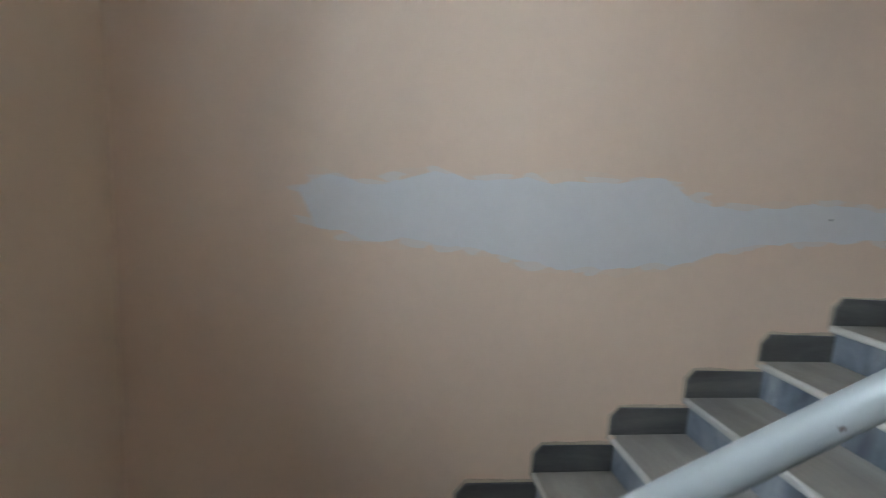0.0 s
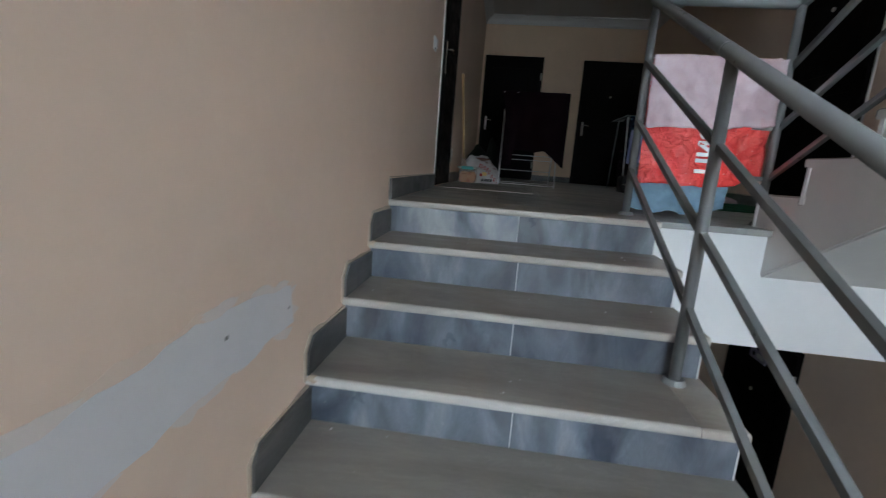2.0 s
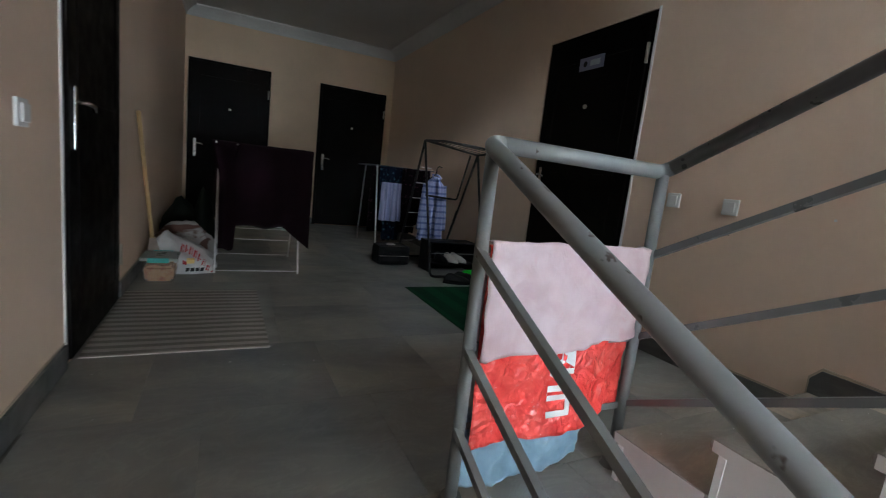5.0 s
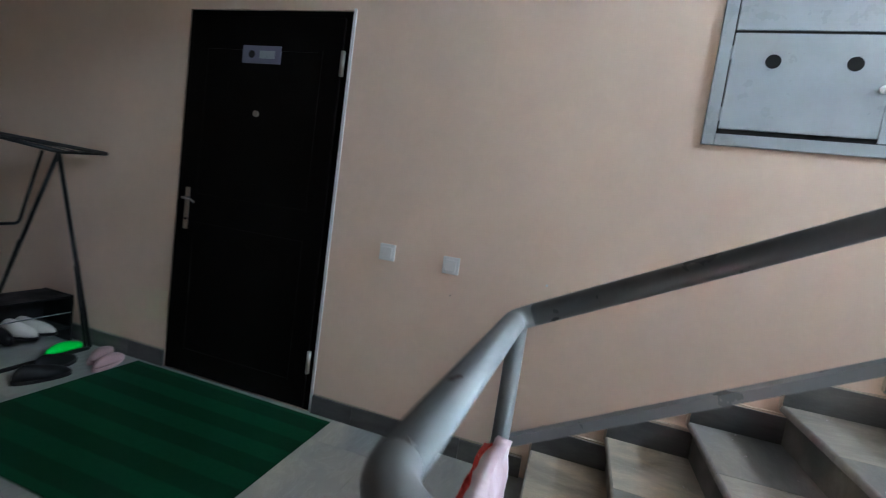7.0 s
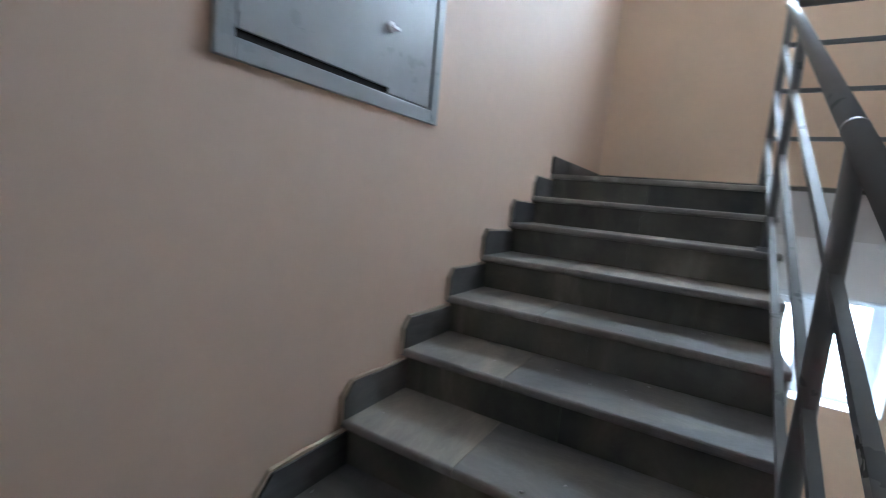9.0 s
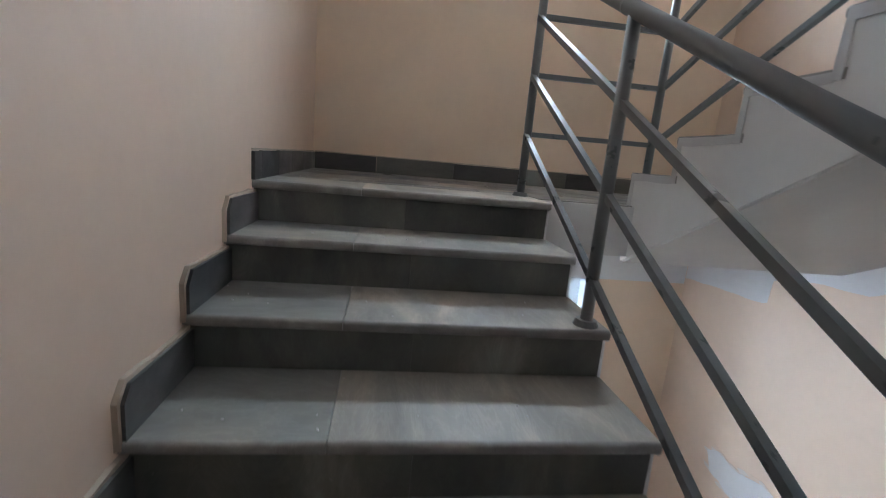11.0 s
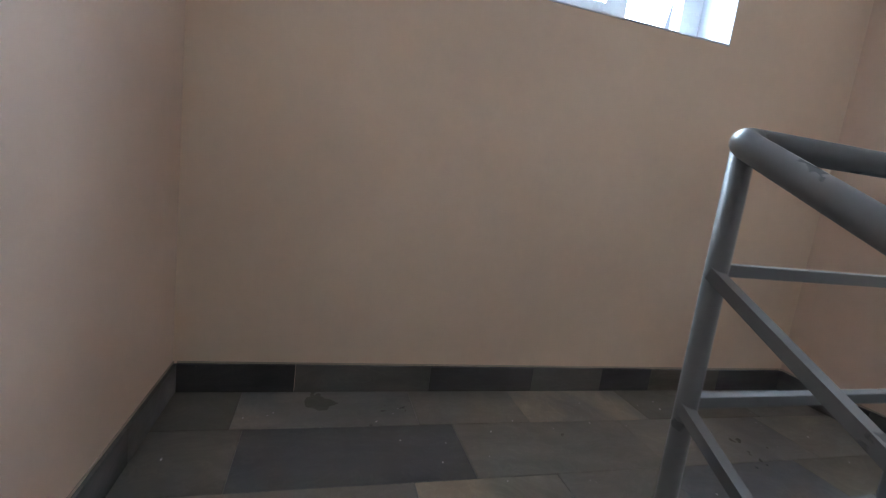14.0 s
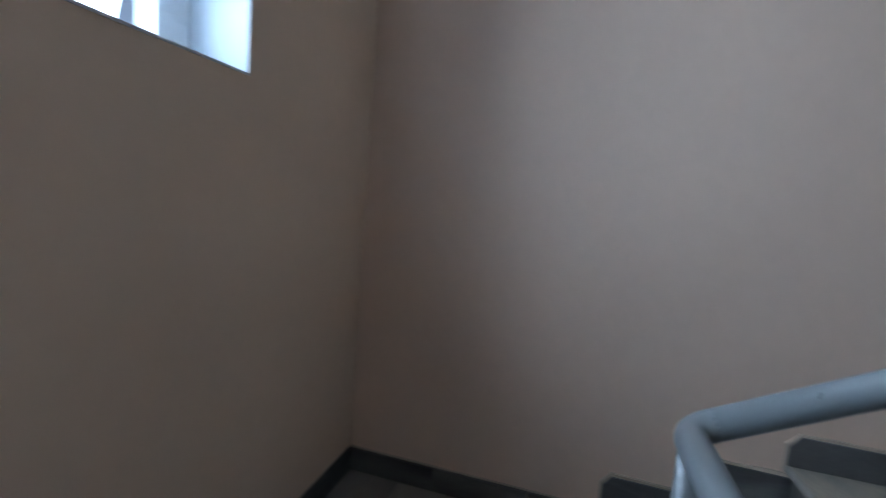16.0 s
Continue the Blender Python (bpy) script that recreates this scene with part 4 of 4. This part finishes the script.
def food_tub():
    root = thing("plastic_tub", "cloudy plastic tub of dry food with turquoise lid clips", "container", pose(0.157, 2.84, 0))
    body = boxes((-0.10, -0.125, 0.0, 0.10, 0.125, 0.15))
    for v in body.verts:
        if v.co.z < 0.01:
            v.co.x, v.co.y = v.co.x * 0.88, v.co.y * 0.90
    part("body", body, TUBSIDE, root, "clear plastic sides", False, 0.026)
    bm = boxes((-0.094, -0.119, 0.004, 0.094, 0.119, 0.115))
    bmesh.ops.bevel(bm, geom=bm.edges[:], offset=0.018, segments=2, affect="EDGES")
    bmesh.ops.subdivide_edges(bm, edges=bm.edges[:], cuts=5, use_grid_fill=True)
    for v in bm.verts:
        narrow = 0.86 + 0.10 * v.co.z / 0.15
        v.co.x, v.co.y = v.co.x * narrow, v.co.y * narrow
        if v.co.z > 0.08:
            v.co.z += 0.018 * noise.noise(v.co * 30)
    part("contents", bm, CRUMBS, root, "reddish-brown dry food")
    part("lid", boxes((-0.108, -0.133, 0.151, 0.108, 0.133, 0.172)), TUBCLEAR, root, "cloudy grey lid", False, 0.006)
    part("clip", boxes((-0.062, -0.144, 0.142, 0.062, -0.134, 0.175)), TEAL, root, "turquoise clip", False, 0.003)
    part("clip", boxes((-0.062, 0.134, 0.142, 0.062, 0.144, 0.175)), TEAL, root, "turquoise clip", False, 0.003)


food_tub()


def lump(name, x, y, sx, sy, h, material, label, category, seed, lean=0.0):
    """A slumped sack."""
    bm = bmesh.new()
    bmesh.ops.create_icosphere(bm, subdivisions=4, radius=1.0)
    for v in bm.verts:
        c = v.co.copy()
        n = 0.22 * noise.noise(c * 1.3 + Vector((seed, 0, 0))) + 0.10 * noise.noise(c * 4 + Vector((0, seed, 0))) + 0.04 * noise.noise(c * 11 + Vector((seed, seed, 0)))
        c *= 1 + n
        z = max(c.z, -0.62)
        w = 1.0 if z < 0 else 1.0 - 0.35 * z
        v.co = (c.x * sx * w + lean * (z + 0.62), c.y * sy * w, (z + 0.62) / 1.6 * h)
    return tagged(part(name, bm, material, None, "", True) if not x else shift(part(name, bm, material, None, "", True), x, y), label, category)


def shift(ob, x, y, z=0.0):
    ob.location = (x, y, z)
    return ob


sack = lump("sack", 0.325, 3.10, 0.205, 0.14, 0.28, SACK, "slumped white woven sack with red and black print", "bag", 1.0, -0.10)
bpy.context.view_layer.update()


def printed(name, outline, material, label):
    """A printed mark that lies on the front of the sack."""
    mesh = bpy.data.meshes.new(name)
    bm = bmesh.new()
    bm.faces.new([bm.verts.new((0.325 + u, 3.10, w)) for u, w in outline])
    bmesh.ops.subdivide_edges(bm, edges=bm.edges[:], cuts=2, use_grid_fill=True)
    bm.to_mesh(mesh)
    bm.free()
    drape(mesh, sack, 0.002)
    mesh.transform(sack.matrix_world.inverted())
    mesh.materials.append(material)
    ob = new(name, mesh)
    ob.parent = sack
    tagged(ob, label)


for i in range(8):
    u, w = -0.062 + 0.029 * i, 0.212 - 0.0034 * i * i - 0.004 * i
    tall, lean = 0.046 - 0.001 * i, 0.004 + 0.0015 * i
    printed("print_bar", [(u, w + 0.006), (u + 0.010, w + 0.003), (u + 0.010 - lean, w - tall), (u - lean, w - tall + 0.003)], REDINK, "red print")
    if i % 3 != 1:
        printed("print_bar", [(u + 0.016, w), (u + 0.021, w - 0.002), (u + 0.021 - lean, w - tall - 0.006), (u + 0.016 - lean, w - tall - 0.004)], REDINK, "red print")
    m = w - (0.002, 0.024, 0.032)[i % 3]
    printed("print_bar", [(u + 0.009, m), (u + 0.017, m - 0.003), (u + 0.016, m - 0.011), (u + 0.008, m - 0.008)], REDINK, "red print")
printed("print_bar", [(-0.02, 0.125), (0.03, 0.12), (0.03, 0.085), (-0.02, 0.085)], FLOURWHITE, "yellow print")
printed("print_bar", [(-0.045, 0.115), (-0.02, 0.10), (-0.02, 0.075), (-0.045, 0.08)], REDINK, "red and yellow print")
for i in range(4):
    printed("print_bar", [(-0.025 + 0.031 * i, 0.05), (0.0 + 0.031 * i, 0.053), (-0.003 + 0.031 * i, 0.022), (-0.028 + 0.031 * i, 0.02)], BLACK, "black print")
lump("sack", 0.225, 3.62, 0.25, 0.16, 0.31, TWOTONE, "white and brown woven sack against the wall", "bag", 5.0)
lump("bag", 0.22, 3.36, 0.15, 0.07, 0.20, HEAP, "small dark bag between the sacks", "bag", 9.0)
lump("bag", 0.17, 4.15, 0.16, 0.20, 0.46, HEAP, "dark plastic bag in the corridor corner", "bag", 13.0)
lump("bag", 0.36, 4.14, 0.10, 0.12, 0.54, HEAP, "narrow dark bag standing by another bag", "bag", 21.0)


def broom():
    root = thing("broom", "broom with a pale wooden stick leaning on the wall", "broom")
    part("stick", tube([(0.083, 3.02, 0.25), (0.022, 2.826, 1.117)], 0.0135, 12), WOOD, root, "pale wooden stick", True)
    bm = bmesh.new()
    rnd = random.Random(4)
    for i in range(70):
        a, r = rnd.random() * 6.28, rnd.random() ** 0.5
        foot = Vector((0.10 + 0.075 * r * math.cos(a), 3.07 + 0.035 * r * math.sin(a), 0.002))
        head = Vector((0.083 + 0.02 * r * math.cos(a), 3.02 + 0.02 * r * math.sin(a), 0.26))
        side = Vector((0.004, 0, 0))
        deep = Vector((0, 0.004, 0))
        lo = [bm.verts.new(foot + d) for d in (side, deep, -side)]
        hi = [bm.verts.new(head + d) for d in (side, deep, -side)]
        for k in range(3):
            bm.faces.new((lo[k], lo[(k + 1) % 3], hi[(k + 1) % 3], hi[k]))
    part("bristles", bm, BROWNSACK, root, "brown bristles")


broom()


# second rack with laundry, and the black folding frame
def laundry_rack():
    root = thing("drying_rack", "thin metal drying rack loaded with dark laundry", "drying rack", None, "drying racks")
    # Only the near leg stays white; grey paint puts the others in shade.
    for x, y in ((2.13, 4.25), (2.72, 4.25), (2.13, 5.1), (2.72, 5.1)):
        part("leg", tube([(x, y, 0.0), (x, y + (0.18 if y < 4.6 else -0.18), 0.98)], 0.008, 10), WHITEMETAL if x < 2.2 and y < 4.6 else RAIL, root, "", True)
    for y in (4.3, 4.45, 4.6, 4.75, 4.9, 5.05):
        part("wire", tube([(2.08, y, 0.985), (2.78, y, 0.985)], 0.004, 8), RAIL, root, "", True)
    part("wing_frame", tube([(2.08, 4.25, 0.985), (2.08, 5.1, 0.985)], 0.006, 8), RAIL, root, "", True)
    part("wing_frame", tube([(2.78, 4.25, 0.985), (2.78, 5.1, 0.985)], 0.006, 8), RAIL, root, "", True)


def garment(name, material, label, x0, x1, y, top, low, seed, taper=0.0, sway=0.0):
    def place(u, v):
        k = 1 + taper * v
        x = (x0 + x1) / 2 + (u - 0.5) * (x1 - x0) * k + sway * v
        z = top - (top - low) * v + 0.02 * wob(u, v, seed, 3) * v
        yy = y + 0.030 * wob(u, v * 0.4, seed, 5) + 0.018 * math.sin(u * 22 + seed) * (0.3 + v)
        return (x, yy, z)
    return tagged(part(name, sheet(32, 24, place, 0.004), material, None, "", True), label, "laundry")


laundry_rack()
garment("shirt", SHIRT2, "pale blue shirt hanging on the drying rack", 2.15, 2.38, 4.24, 0.80, 0.36, 1.0, 0.10, 0.0)
garment("dark_clothes", PATTERN, "dark flowered dress hanging on the drying rack", 2.40, 2.58, 4.28, 0.985, 0.22, 3.0, 0.15)
garment("dark_clothes", PATTERN, "dark flowered cloth hanging on the drying rack", 2.56, 2.76, 4.30, 0.985, 0.32, 4.0)
garment("dark_clothes", DARKBLUE, "dark blue flowered cloth hanging on the drying rack", 2.145, 2.26, 4.34, 0.985, 0.60, 6.0)
garment("dark_clothes", DARKBLUE, "dark blue garment hanging on the drying rack", 2.22, 2.42, 4.34, 0.985, 0.12, 7.0)
garment("dark_clothes", PATTERN, "long dark garment hanging at the back of the rack", 2.16, 2.44, 4.75, 0.985, 0.16, 9.0)


def black_frame():
    root = thing("folding_frame", "black steel tube folding clothes frame by the wall", "drying rack", None, "drying racks")
    lr, lf = Vector((2.28, 3.42, 1.26)), Vector((2.28, 2.95, 1.235))
    rf, rr = Vector((2.84, 2.91, 1.21)), Vector((2.835, 3.33, 1.18))
    part("top_frame", tube(bend([(lr + rr) / 2, lr, lf, rf, rr, (lr + rr) / 2], 0.03), 0.011, 10), BLACKMETAL, root, "", True)
    for k in (0.25, 0.5, 0.75):
        part("wire", tube([lr + (lf - lr) * k, rr + (rf - rr) * k], 0.0035, 8), BLACKMETAL, root, "", True)
    front = bend([lr, (2.245, 2.90, 0.014), (2.80, 2.92, 0.014)], 0.05)
    part("front_leg", tube(front, 0.012, 10), BLACKMETAL, root, "", True)
    part("front_leg", tube([rr, (2.835, 2.96, 0.0)], 0.012, 10), BLACKMETAL, root, "", True)
    part("leg_stay", tube([(2.815, 2.97, 0.0), (2.815, 3.10, 0.50)], 0.009, 10), BLACKMETAL, root, "", True)
    part("back_leg", tube(bend([lr, (2.275, 3.88, 0.014), (2.80, 3.92, 0.014)], 0.05), 0.012, 10), BLACKMETAL, root, "", True)
    part("back_leg", tube([rr, (2.835, 3.93, 0.0)], 0.012, 10), BLACKMETAL, root, "", True)
    part("brace", tube(bend([(2.262, 3.22, 0.735), (2.74, 3.50, 0.705), (2.80, 3.42, 1.175)], 0.04), 0.010, 10), BLACKMETAL, root, "", True)
    part("leg_stay", tube([(2.81, 3.78, 0.22), (2.81, 3.61, 0.58)], 0.009, 10), BLACKMETAL, root, "", True)
    for i in range(6):
        z = 0.20 + 0.16 * i
        y = 3.42 + 0.46 * (1.26 - z) / 1.246
        part("rung", tube([(2.285, y, z), (2.44, y + 0.06, z)], 0.005, 8), WHITEMETAL, root, "thin pale rung", True)


black_frame()


def hung_shirt():
    """A long-sleeved shirt, open at the front, on a hanger."""
    root = thing("striped_shirt", "light blue striped shirt on a hanger under the frame", "laundry", pose(2.475, 3.50, 0, 0, 0, 0))
    outline = ((0.0, 0.035), (0.06, 0.06), (0.12, 0.105), (0.25, 0.11), (0.6, 0.125), (1.0, 0.14))

    def half(v):
        for (a, x), (b, y) in zip(outline, outline[1:]):
            if v <= b:
                return x + (y - x) * (v - a) / (b - a)
        return outline[-1][1]

    def front(side):
        def place(u, v):
            x = side * (0.012 + (half(v) - 0.012) * u)
            return (x, -0.045 * math.cos(u * 1.4) - 0.02 * math.sin(u * 9 + side) * v + 0.012 * wob(u, v, 4 + side, 5), 0.91 - 0.655 * v + 0.012 * wob(u, 1, 2 + side, 4) * v)
        return place

    def back(u, v):
        x = (u - 0.5) * 2 * half(v)
        return (x, 0.035 + 0.02 * math.sin(u * 17) * v, 0.92 - 0.66 * v)

    def sleeve(side):
        def place(u, v):
            a = u * 2 * math.pi
            r = 0.050 - 0.014 * v
            return (side * (0.098 + 0.045 * v) + r * 0.7 * math.cos(a), 0.005 + r * 0.55 * math.sin(a) + 0.012 * wob(u, v, 7 + side, 4), 0.84 - 0.47 * v)
        return place
    for side in (-1, 1):
        part("front_panel", sheet(14, 30, front(side), 0.003), SHIRT, root, "", True)
        part("sleeve", sheet(14, 24, sleeve(side), 0.003), SHIRT, root, "", True)
    part("back_panel", sheet(20, 30, back, 0.003), SHIRT, root, "", True)
    part("collar", tube([(-0.04, -0.035, 0.905), (-0.03, 0.02, 0.935), (0.03, 0.02, 0.935), (0.04, -0.035, 0.905)], 0.012, 8), SHIRT, root, "", True)
    part("hanger", tube(bend([(-0.10, 0, 0.87), (0, 0, 0.95), (0, 0, 1.0), (0.02, 0, 1.03), (0.06, 0, 1.02)], 0.02), 0.006, 8), BLACKMETAL, root, "black clothes hanger", True)


hung_shirt()


def travel_case():
    root = thing("suitcase", "small black case lying beside the drying rack", "suitcase", pose(2.075, 3.53, 0, 0, 0, 2))
    part("shell", boxes((-0.17, -0.11, 0.0, 0.17, 0.13, 0.20)), LEATHER, root, "", False, 0.045)
    part("handle", tube(bend([(-0.05, -0.115, 0.12), (-0.05, -0.135, 0.12), (0.05, -0.135, 0.12), (0.05, -0.115, 0.12)], 0.01), 0.006, 8), LEATHER, root)
    part("zip", boxes((-0.165, -0.1125, 0.093, 0.165, -0.110, 0.099)), BRASS, root, "dull zip")


travel_case()
tagged(part("cloth_heap", disc(2.05, 3.50, 0.207, 0.05, 0.014, "z", 10, 0.03), SHOEWHITE), "small white rag on the black case", "rag")


def shoe_rack():
    root = thing("shoe_rack", "low dark shoe rack with open front by the wall", "shoe rack", pose(2.60, 3.26, 0))
    for z in (0.085, 0.285):
        part("shelf", boxes((-0.255, -0.13, z, 0.225, 0.13, z + 0.012)), LEATHER, root, "", False, 0.003)
    part("side_panel", boxes((-0.27, -0.13, 0.0, -0.256, 0.13, 0.30)), LEATHER, root, "", False, 0.003)
    part("side_panel", boxes((0.226, -0.13, 0.0, 0.24, 0.13, 0.30)), LEATHER, root, "", False, 0.003)
    part("back_panel", boxes((-0.255, 0.12, 0.0, 0.225, 0.13, 0.284)), LEATHER, root)
    part("front_bar", tube([(-0.255, -0.125, 0.19), (0.225, -0.125, 0.19)], 0.004, 8), RAIL, root, "thin grey bar", True)


shoe_rack()


def shoe(x, y, z, turn, material, label, sole=LEATHER, length=0.25, low=False):
    root = thing("shoe", label, "shoe", pose(x, y, z, 0, 0, turn), "shoes on the floor")
    bm = bmesh.new()
    bmesh.ops.create_uvsphere(bm, u_segments=18, v_segments=12, radius=1.0)
    for v in bm.verts:
        c = v.co
        wide = 0.042 * (1 + 0.22 * math.cos(c.x * 2.4 - 1.0))
        height = (0.035 if low else 0.045) + (0.0 if low else 0.030 * max(0, -c.x))
        v.co = (c.x * length / 2, c.y * wide, 0.018 + max(0, c.z) * height * (1.3 - 0.3 * c.x))
    part("upper", bm, material, root, "", True)
    bm = disc(0, 0, 0.009, 1.0, 0.018, "z", 24)
    for v in bm.verts:
        v.co.x *= length / 2 * 1.02
        v.co.y *= 0.045
    part("sole", bm, sole, root)


shoe(2.64, 3.15, 0.098, -70, SHOEWHITE, "off-white canvas shoe on the rack")
shoe(2.56, 3.14, 0.098, -82, SHOEWHITE, "off-white canvas shoe on the rack")
shoe(2.46, 3.16, 0.098, -86, LEATHER, "black leather shoe on the rack")
shoe(2.70, 2.98, 0.0, 12, NEON, "bright green slipper on the floor", NEON, 0.24, True)
shoe(2.54, 2.80, 0.0, 10, LEATHER, "black slipper on the floor")
shoe(2.42, 2.70, 0.0, -15, LEATHER, "black slipper on the floor")
shoe(2.76, 2.76, 0.0, 30, PALE, "pale pink slipper on the floor", PALE, 0.24, True)
shoe(2.72, 2.64, 0.0, 20, PALE, "pale pink slipper on the floor", PALE, 0.24, True)


def crumbs(spots):
    """Small crumbs of plaster on floors and steps."""
    bm = bmesh.new()
    rnd = random.Random(8)
    for x0, x1, y0, y1, z, n in spots:
        for i in range(n):
            r = rnd.uniform(0.001, 0.0034)
            m = Matrix.Translation((rnd.uniform(x0, x1), rnd.uniform(y0, y1), z + r * 0.5)) @ Matrix.Rotation(rnd.random() * 6, 4, "Z") @ Matrix.Diagonal((r * rnd.uniform(0.8, 2.2), r, r * 0.8, 1))
            bmesh.ops.create_icosphere(bm, subdivisions=1, radius=1.0, matrix=m)
    tagged(part("plaster_crumbs", bm, FILLER), "small white plaster crumbs scattered on stairs and landing", "debris", kind="stuff")


steps = [(0.05, W1, Y1 + RUN * j + 0.02, Y1 + RUN * (j + 1), -HALF + RISE * (j + 1) + 0.001, 4) for j in range(9)]
steps += [(W - W2, W - 0.02, Y2 - RUN * (j + 1), Y2 - RUN * j - 0.02, RISE * (j + 1) + 0.001, 8) for j in range(9)]
crumbs(steps + [(0.1, W - 0.05, YE + 0.05, -2.85, HALF + 0.001, 60), (0.1, W - 0.1, 0.4, 2.5, 0.001, 14)])


# ---- floor tiles and skirting, piece by piece ----
def tiles(parent, x0, x1, y0, y1, z, depth, length, seed, material=FLOOR, thick=0.028):
    rnd = random.Random(seed)
    n = max(1, round((y1 - y0) / depth))
    step = (y1 - y0) / n
    cache = {}
    for i in range(n):
        x = x0 - length * rnd.random() * 0.8
        while x < x1:
            w = length * rnd.choice((0.8, 1.0, 1.0, 1.15))
            a, b = max(x, x0), min(x + w, x1)
            if x1 - b < 0.06:
                b = x1
            if b - a > 0.05:
                key = (round(b - a, 3), round(step, 3))
                if key not in cache:
                    bm = boxes((0.0005, 0.0005, -thick, b - a - 0.0005, step - 0.0005, 0))
                    bmesh.ops.bevel(bm, geom=[e for e in bm.edges if all(v.co.z > -0.001 for v in e.verts)], offset=0.0005, segments=1, affect="EDGES")
                    ob = part("floor_tile", bm, material, parent)
                    cache[key] = ob.data
                else:
                    ob = new("floor_tile", cache[key])
                    ob.parent = parent
                ob.location = (a, y0 + i * step, z + 0.0006 * rnd.random())
            x = max(b, x + w)
            if b >= x1:
                break


def floor_base(name, label, *sizes):
    return tagged(part(name, boxes(*sizes), CONCRETE), label, "floor", kind="structure")


def skirting(name, runs, z, h):
    """Skirting tiles along walls; runs: (axis, at, towards, u0, u1)."""
    root = thing(name, "dark grey marble skirting tiles along the wall", "skirting", None, "", "structure")
    rnd = random.Random(11)
    for axis, at, side, u0, u1, *joints in runs:
        u = u0
        n = 0
        while u < u1 - 0.01:
            w = joints[n] - u if n < len(joints) else min(rnd.choice((0.28, 0.30, 0.30, 0.42)), u1 - u)
            n += 1
            hh = h - 0.004 * rnd.random()
            if axis == "x":
                b = (at, u + 0.001, z + 0.001, at + 0.013 * side, u + w - 0.001, z + hh)
            else:
                b = (u + 0.001, at, z + 0.001, u + w - 0.001, at + 0.013 * side, z + hh)
            part("skirting_tile", boxes(b), SKIRT if not joints else SKIRT_DARK if n % 2 else SKIRT_GREY, root)
            u += w
        for k in range(1):
            e = (at, u0, z + h, at + 0.004 * side, u1, z + h + 0.006) if axis == "x" else (u0, at, z + h, u1, at + 0.004 * side, z + h + 0.006)
            part("plaster_edge", boxes(e), EDGE, root, "pale ragged plaster line")


# rows of the half landing from the window wall: front and back, first joint, then (next joint, stone)
LANDING = [(YE, -3.617, 0.0, ((0.42, FLOOR_GREY), (1.02, FLOOR_DARK), (1.57, FLOOR_STAIN), (2.01, FLOOR_GREY), (2.64, FLOOR_GREY), (W, FLOOR_DARK))),
           (-3.615, -3.318, 0.0, ((0.47, FLOOR_GREY), (1.18, FLOOR_GREY), (1.888, FLOOR_GREY), (2.60, FLOOR_SLATE), (W, FLOOR_DARK))),
           (-3.316, -3.007, 0.0, ((0.62, FLOOR_DARK), (1.23, FLOOR_SLATE), (1.62, FLOOR_GREY), (2.085, FLOOR_STAIN), (2.74, FLOOR_GREY), (W, FLOOR_GREY))),
           (-3.005, -2.830, 0.0, ((0.60, FLOOR_GREY), (1.25, FLOOR_GREY), (1.935, FLOOR_GREY), (2.60, FLOOR_SLATE), (W, FLOOR_GREY))),
           (-2.828, -2.690, W1 + 0.01, ((1.700, FLOOR_GREY),)),
           (-2.828, Y3 + 0.045, 0.0, ((0.55, FLOOR_GREY), (W1 + 0.008, FLOOR_DARK)))]


def laid(parent, y0, y1, x, row, z):
    for x1, stone in row:
        bm = boxes((x + 0.001, y0, z - 0.028, x1 - 0.001, y1, z + 0.0006 * random.random()))
        bmesh.ops.bevel(bm, geom=[e for e in bm.edges if all(v.co.z > z - 0.001 for v in e.verts)], offset=0.001, segments=1, affect="EDGES")
        part("floor_tile", bm, stone, parent)
        x = x1


base = floor_base("floor", "dark grey marble tiled corridor floor", (0, 0.302, -0.03, W, FY, -0.006), (W1 + 0.02, 0.062, -0.03, W, 0.302, -0.006))
tiles(base, 0.0, W, 0.302, FY, 0.0, 0.60, 0.60, 2, CORRIDOR)
tiles(base, W1 + 0.016, W, 0.03, 0.30, 0.0, 0.27, 0.45, 3, CORRIDOR)
for z, y3, seed in ((HALF, Y3, 4), (-HALF, Y1, 5)):
    lb = floor_base("landing", "grey marble tiled half landing", (0.0, YE, z - 0.03, W1, y3 + 0.04, z - 0.006), (W1, YE, z - 0.03, W - W2, -2.70, z - 0.006), (W - W2, YE, z - 0.03, W, Y2 - 3.048, z - 0.006))
    if z < 0:
        tiles(lb, W - W2 - 0.30, W, YE, Y2 - 3.045, z, 0.28, 0.60, seed)
        tiles(lb, W1 + 0.002, W - W2 - 0.002, Y2 - 3.043, -2.685, z, 0.14, 0.30, seed + 3, TREAD2)
        tiles(lb, 0.0, W - W2 - 0.302, YE, y3 + 0.045, z, 0.28, 0.60, seed + 7)
    else:
        for y0, y1, start, row in LANDING:
            laid(lb, y0, y1, start, row, z)
    skirting("skirting_landing", [("x", 0.0, 1, YE, y3), ("x", W, -1, YE, Y2 - 2.70), ("y", YE, 1, 0.014, W - 0.014, 0.42, 0.83, 1.10, 1.452, 1.923, 2.458, W - 0.014)], z, 0.11)
skirting("skirting_floor", [("x", 0.0, 1, 0.0, DL[0] - 0.02), ("x", 0.0, 1, DL[1], FY), ("x", W, -1, Y2 + 0.03, DR[0] - 0.018), ("x", W, -1, DR[1], FY), ("y", FY, -1, F1[1], F2[0])], 0.0, 0.10)
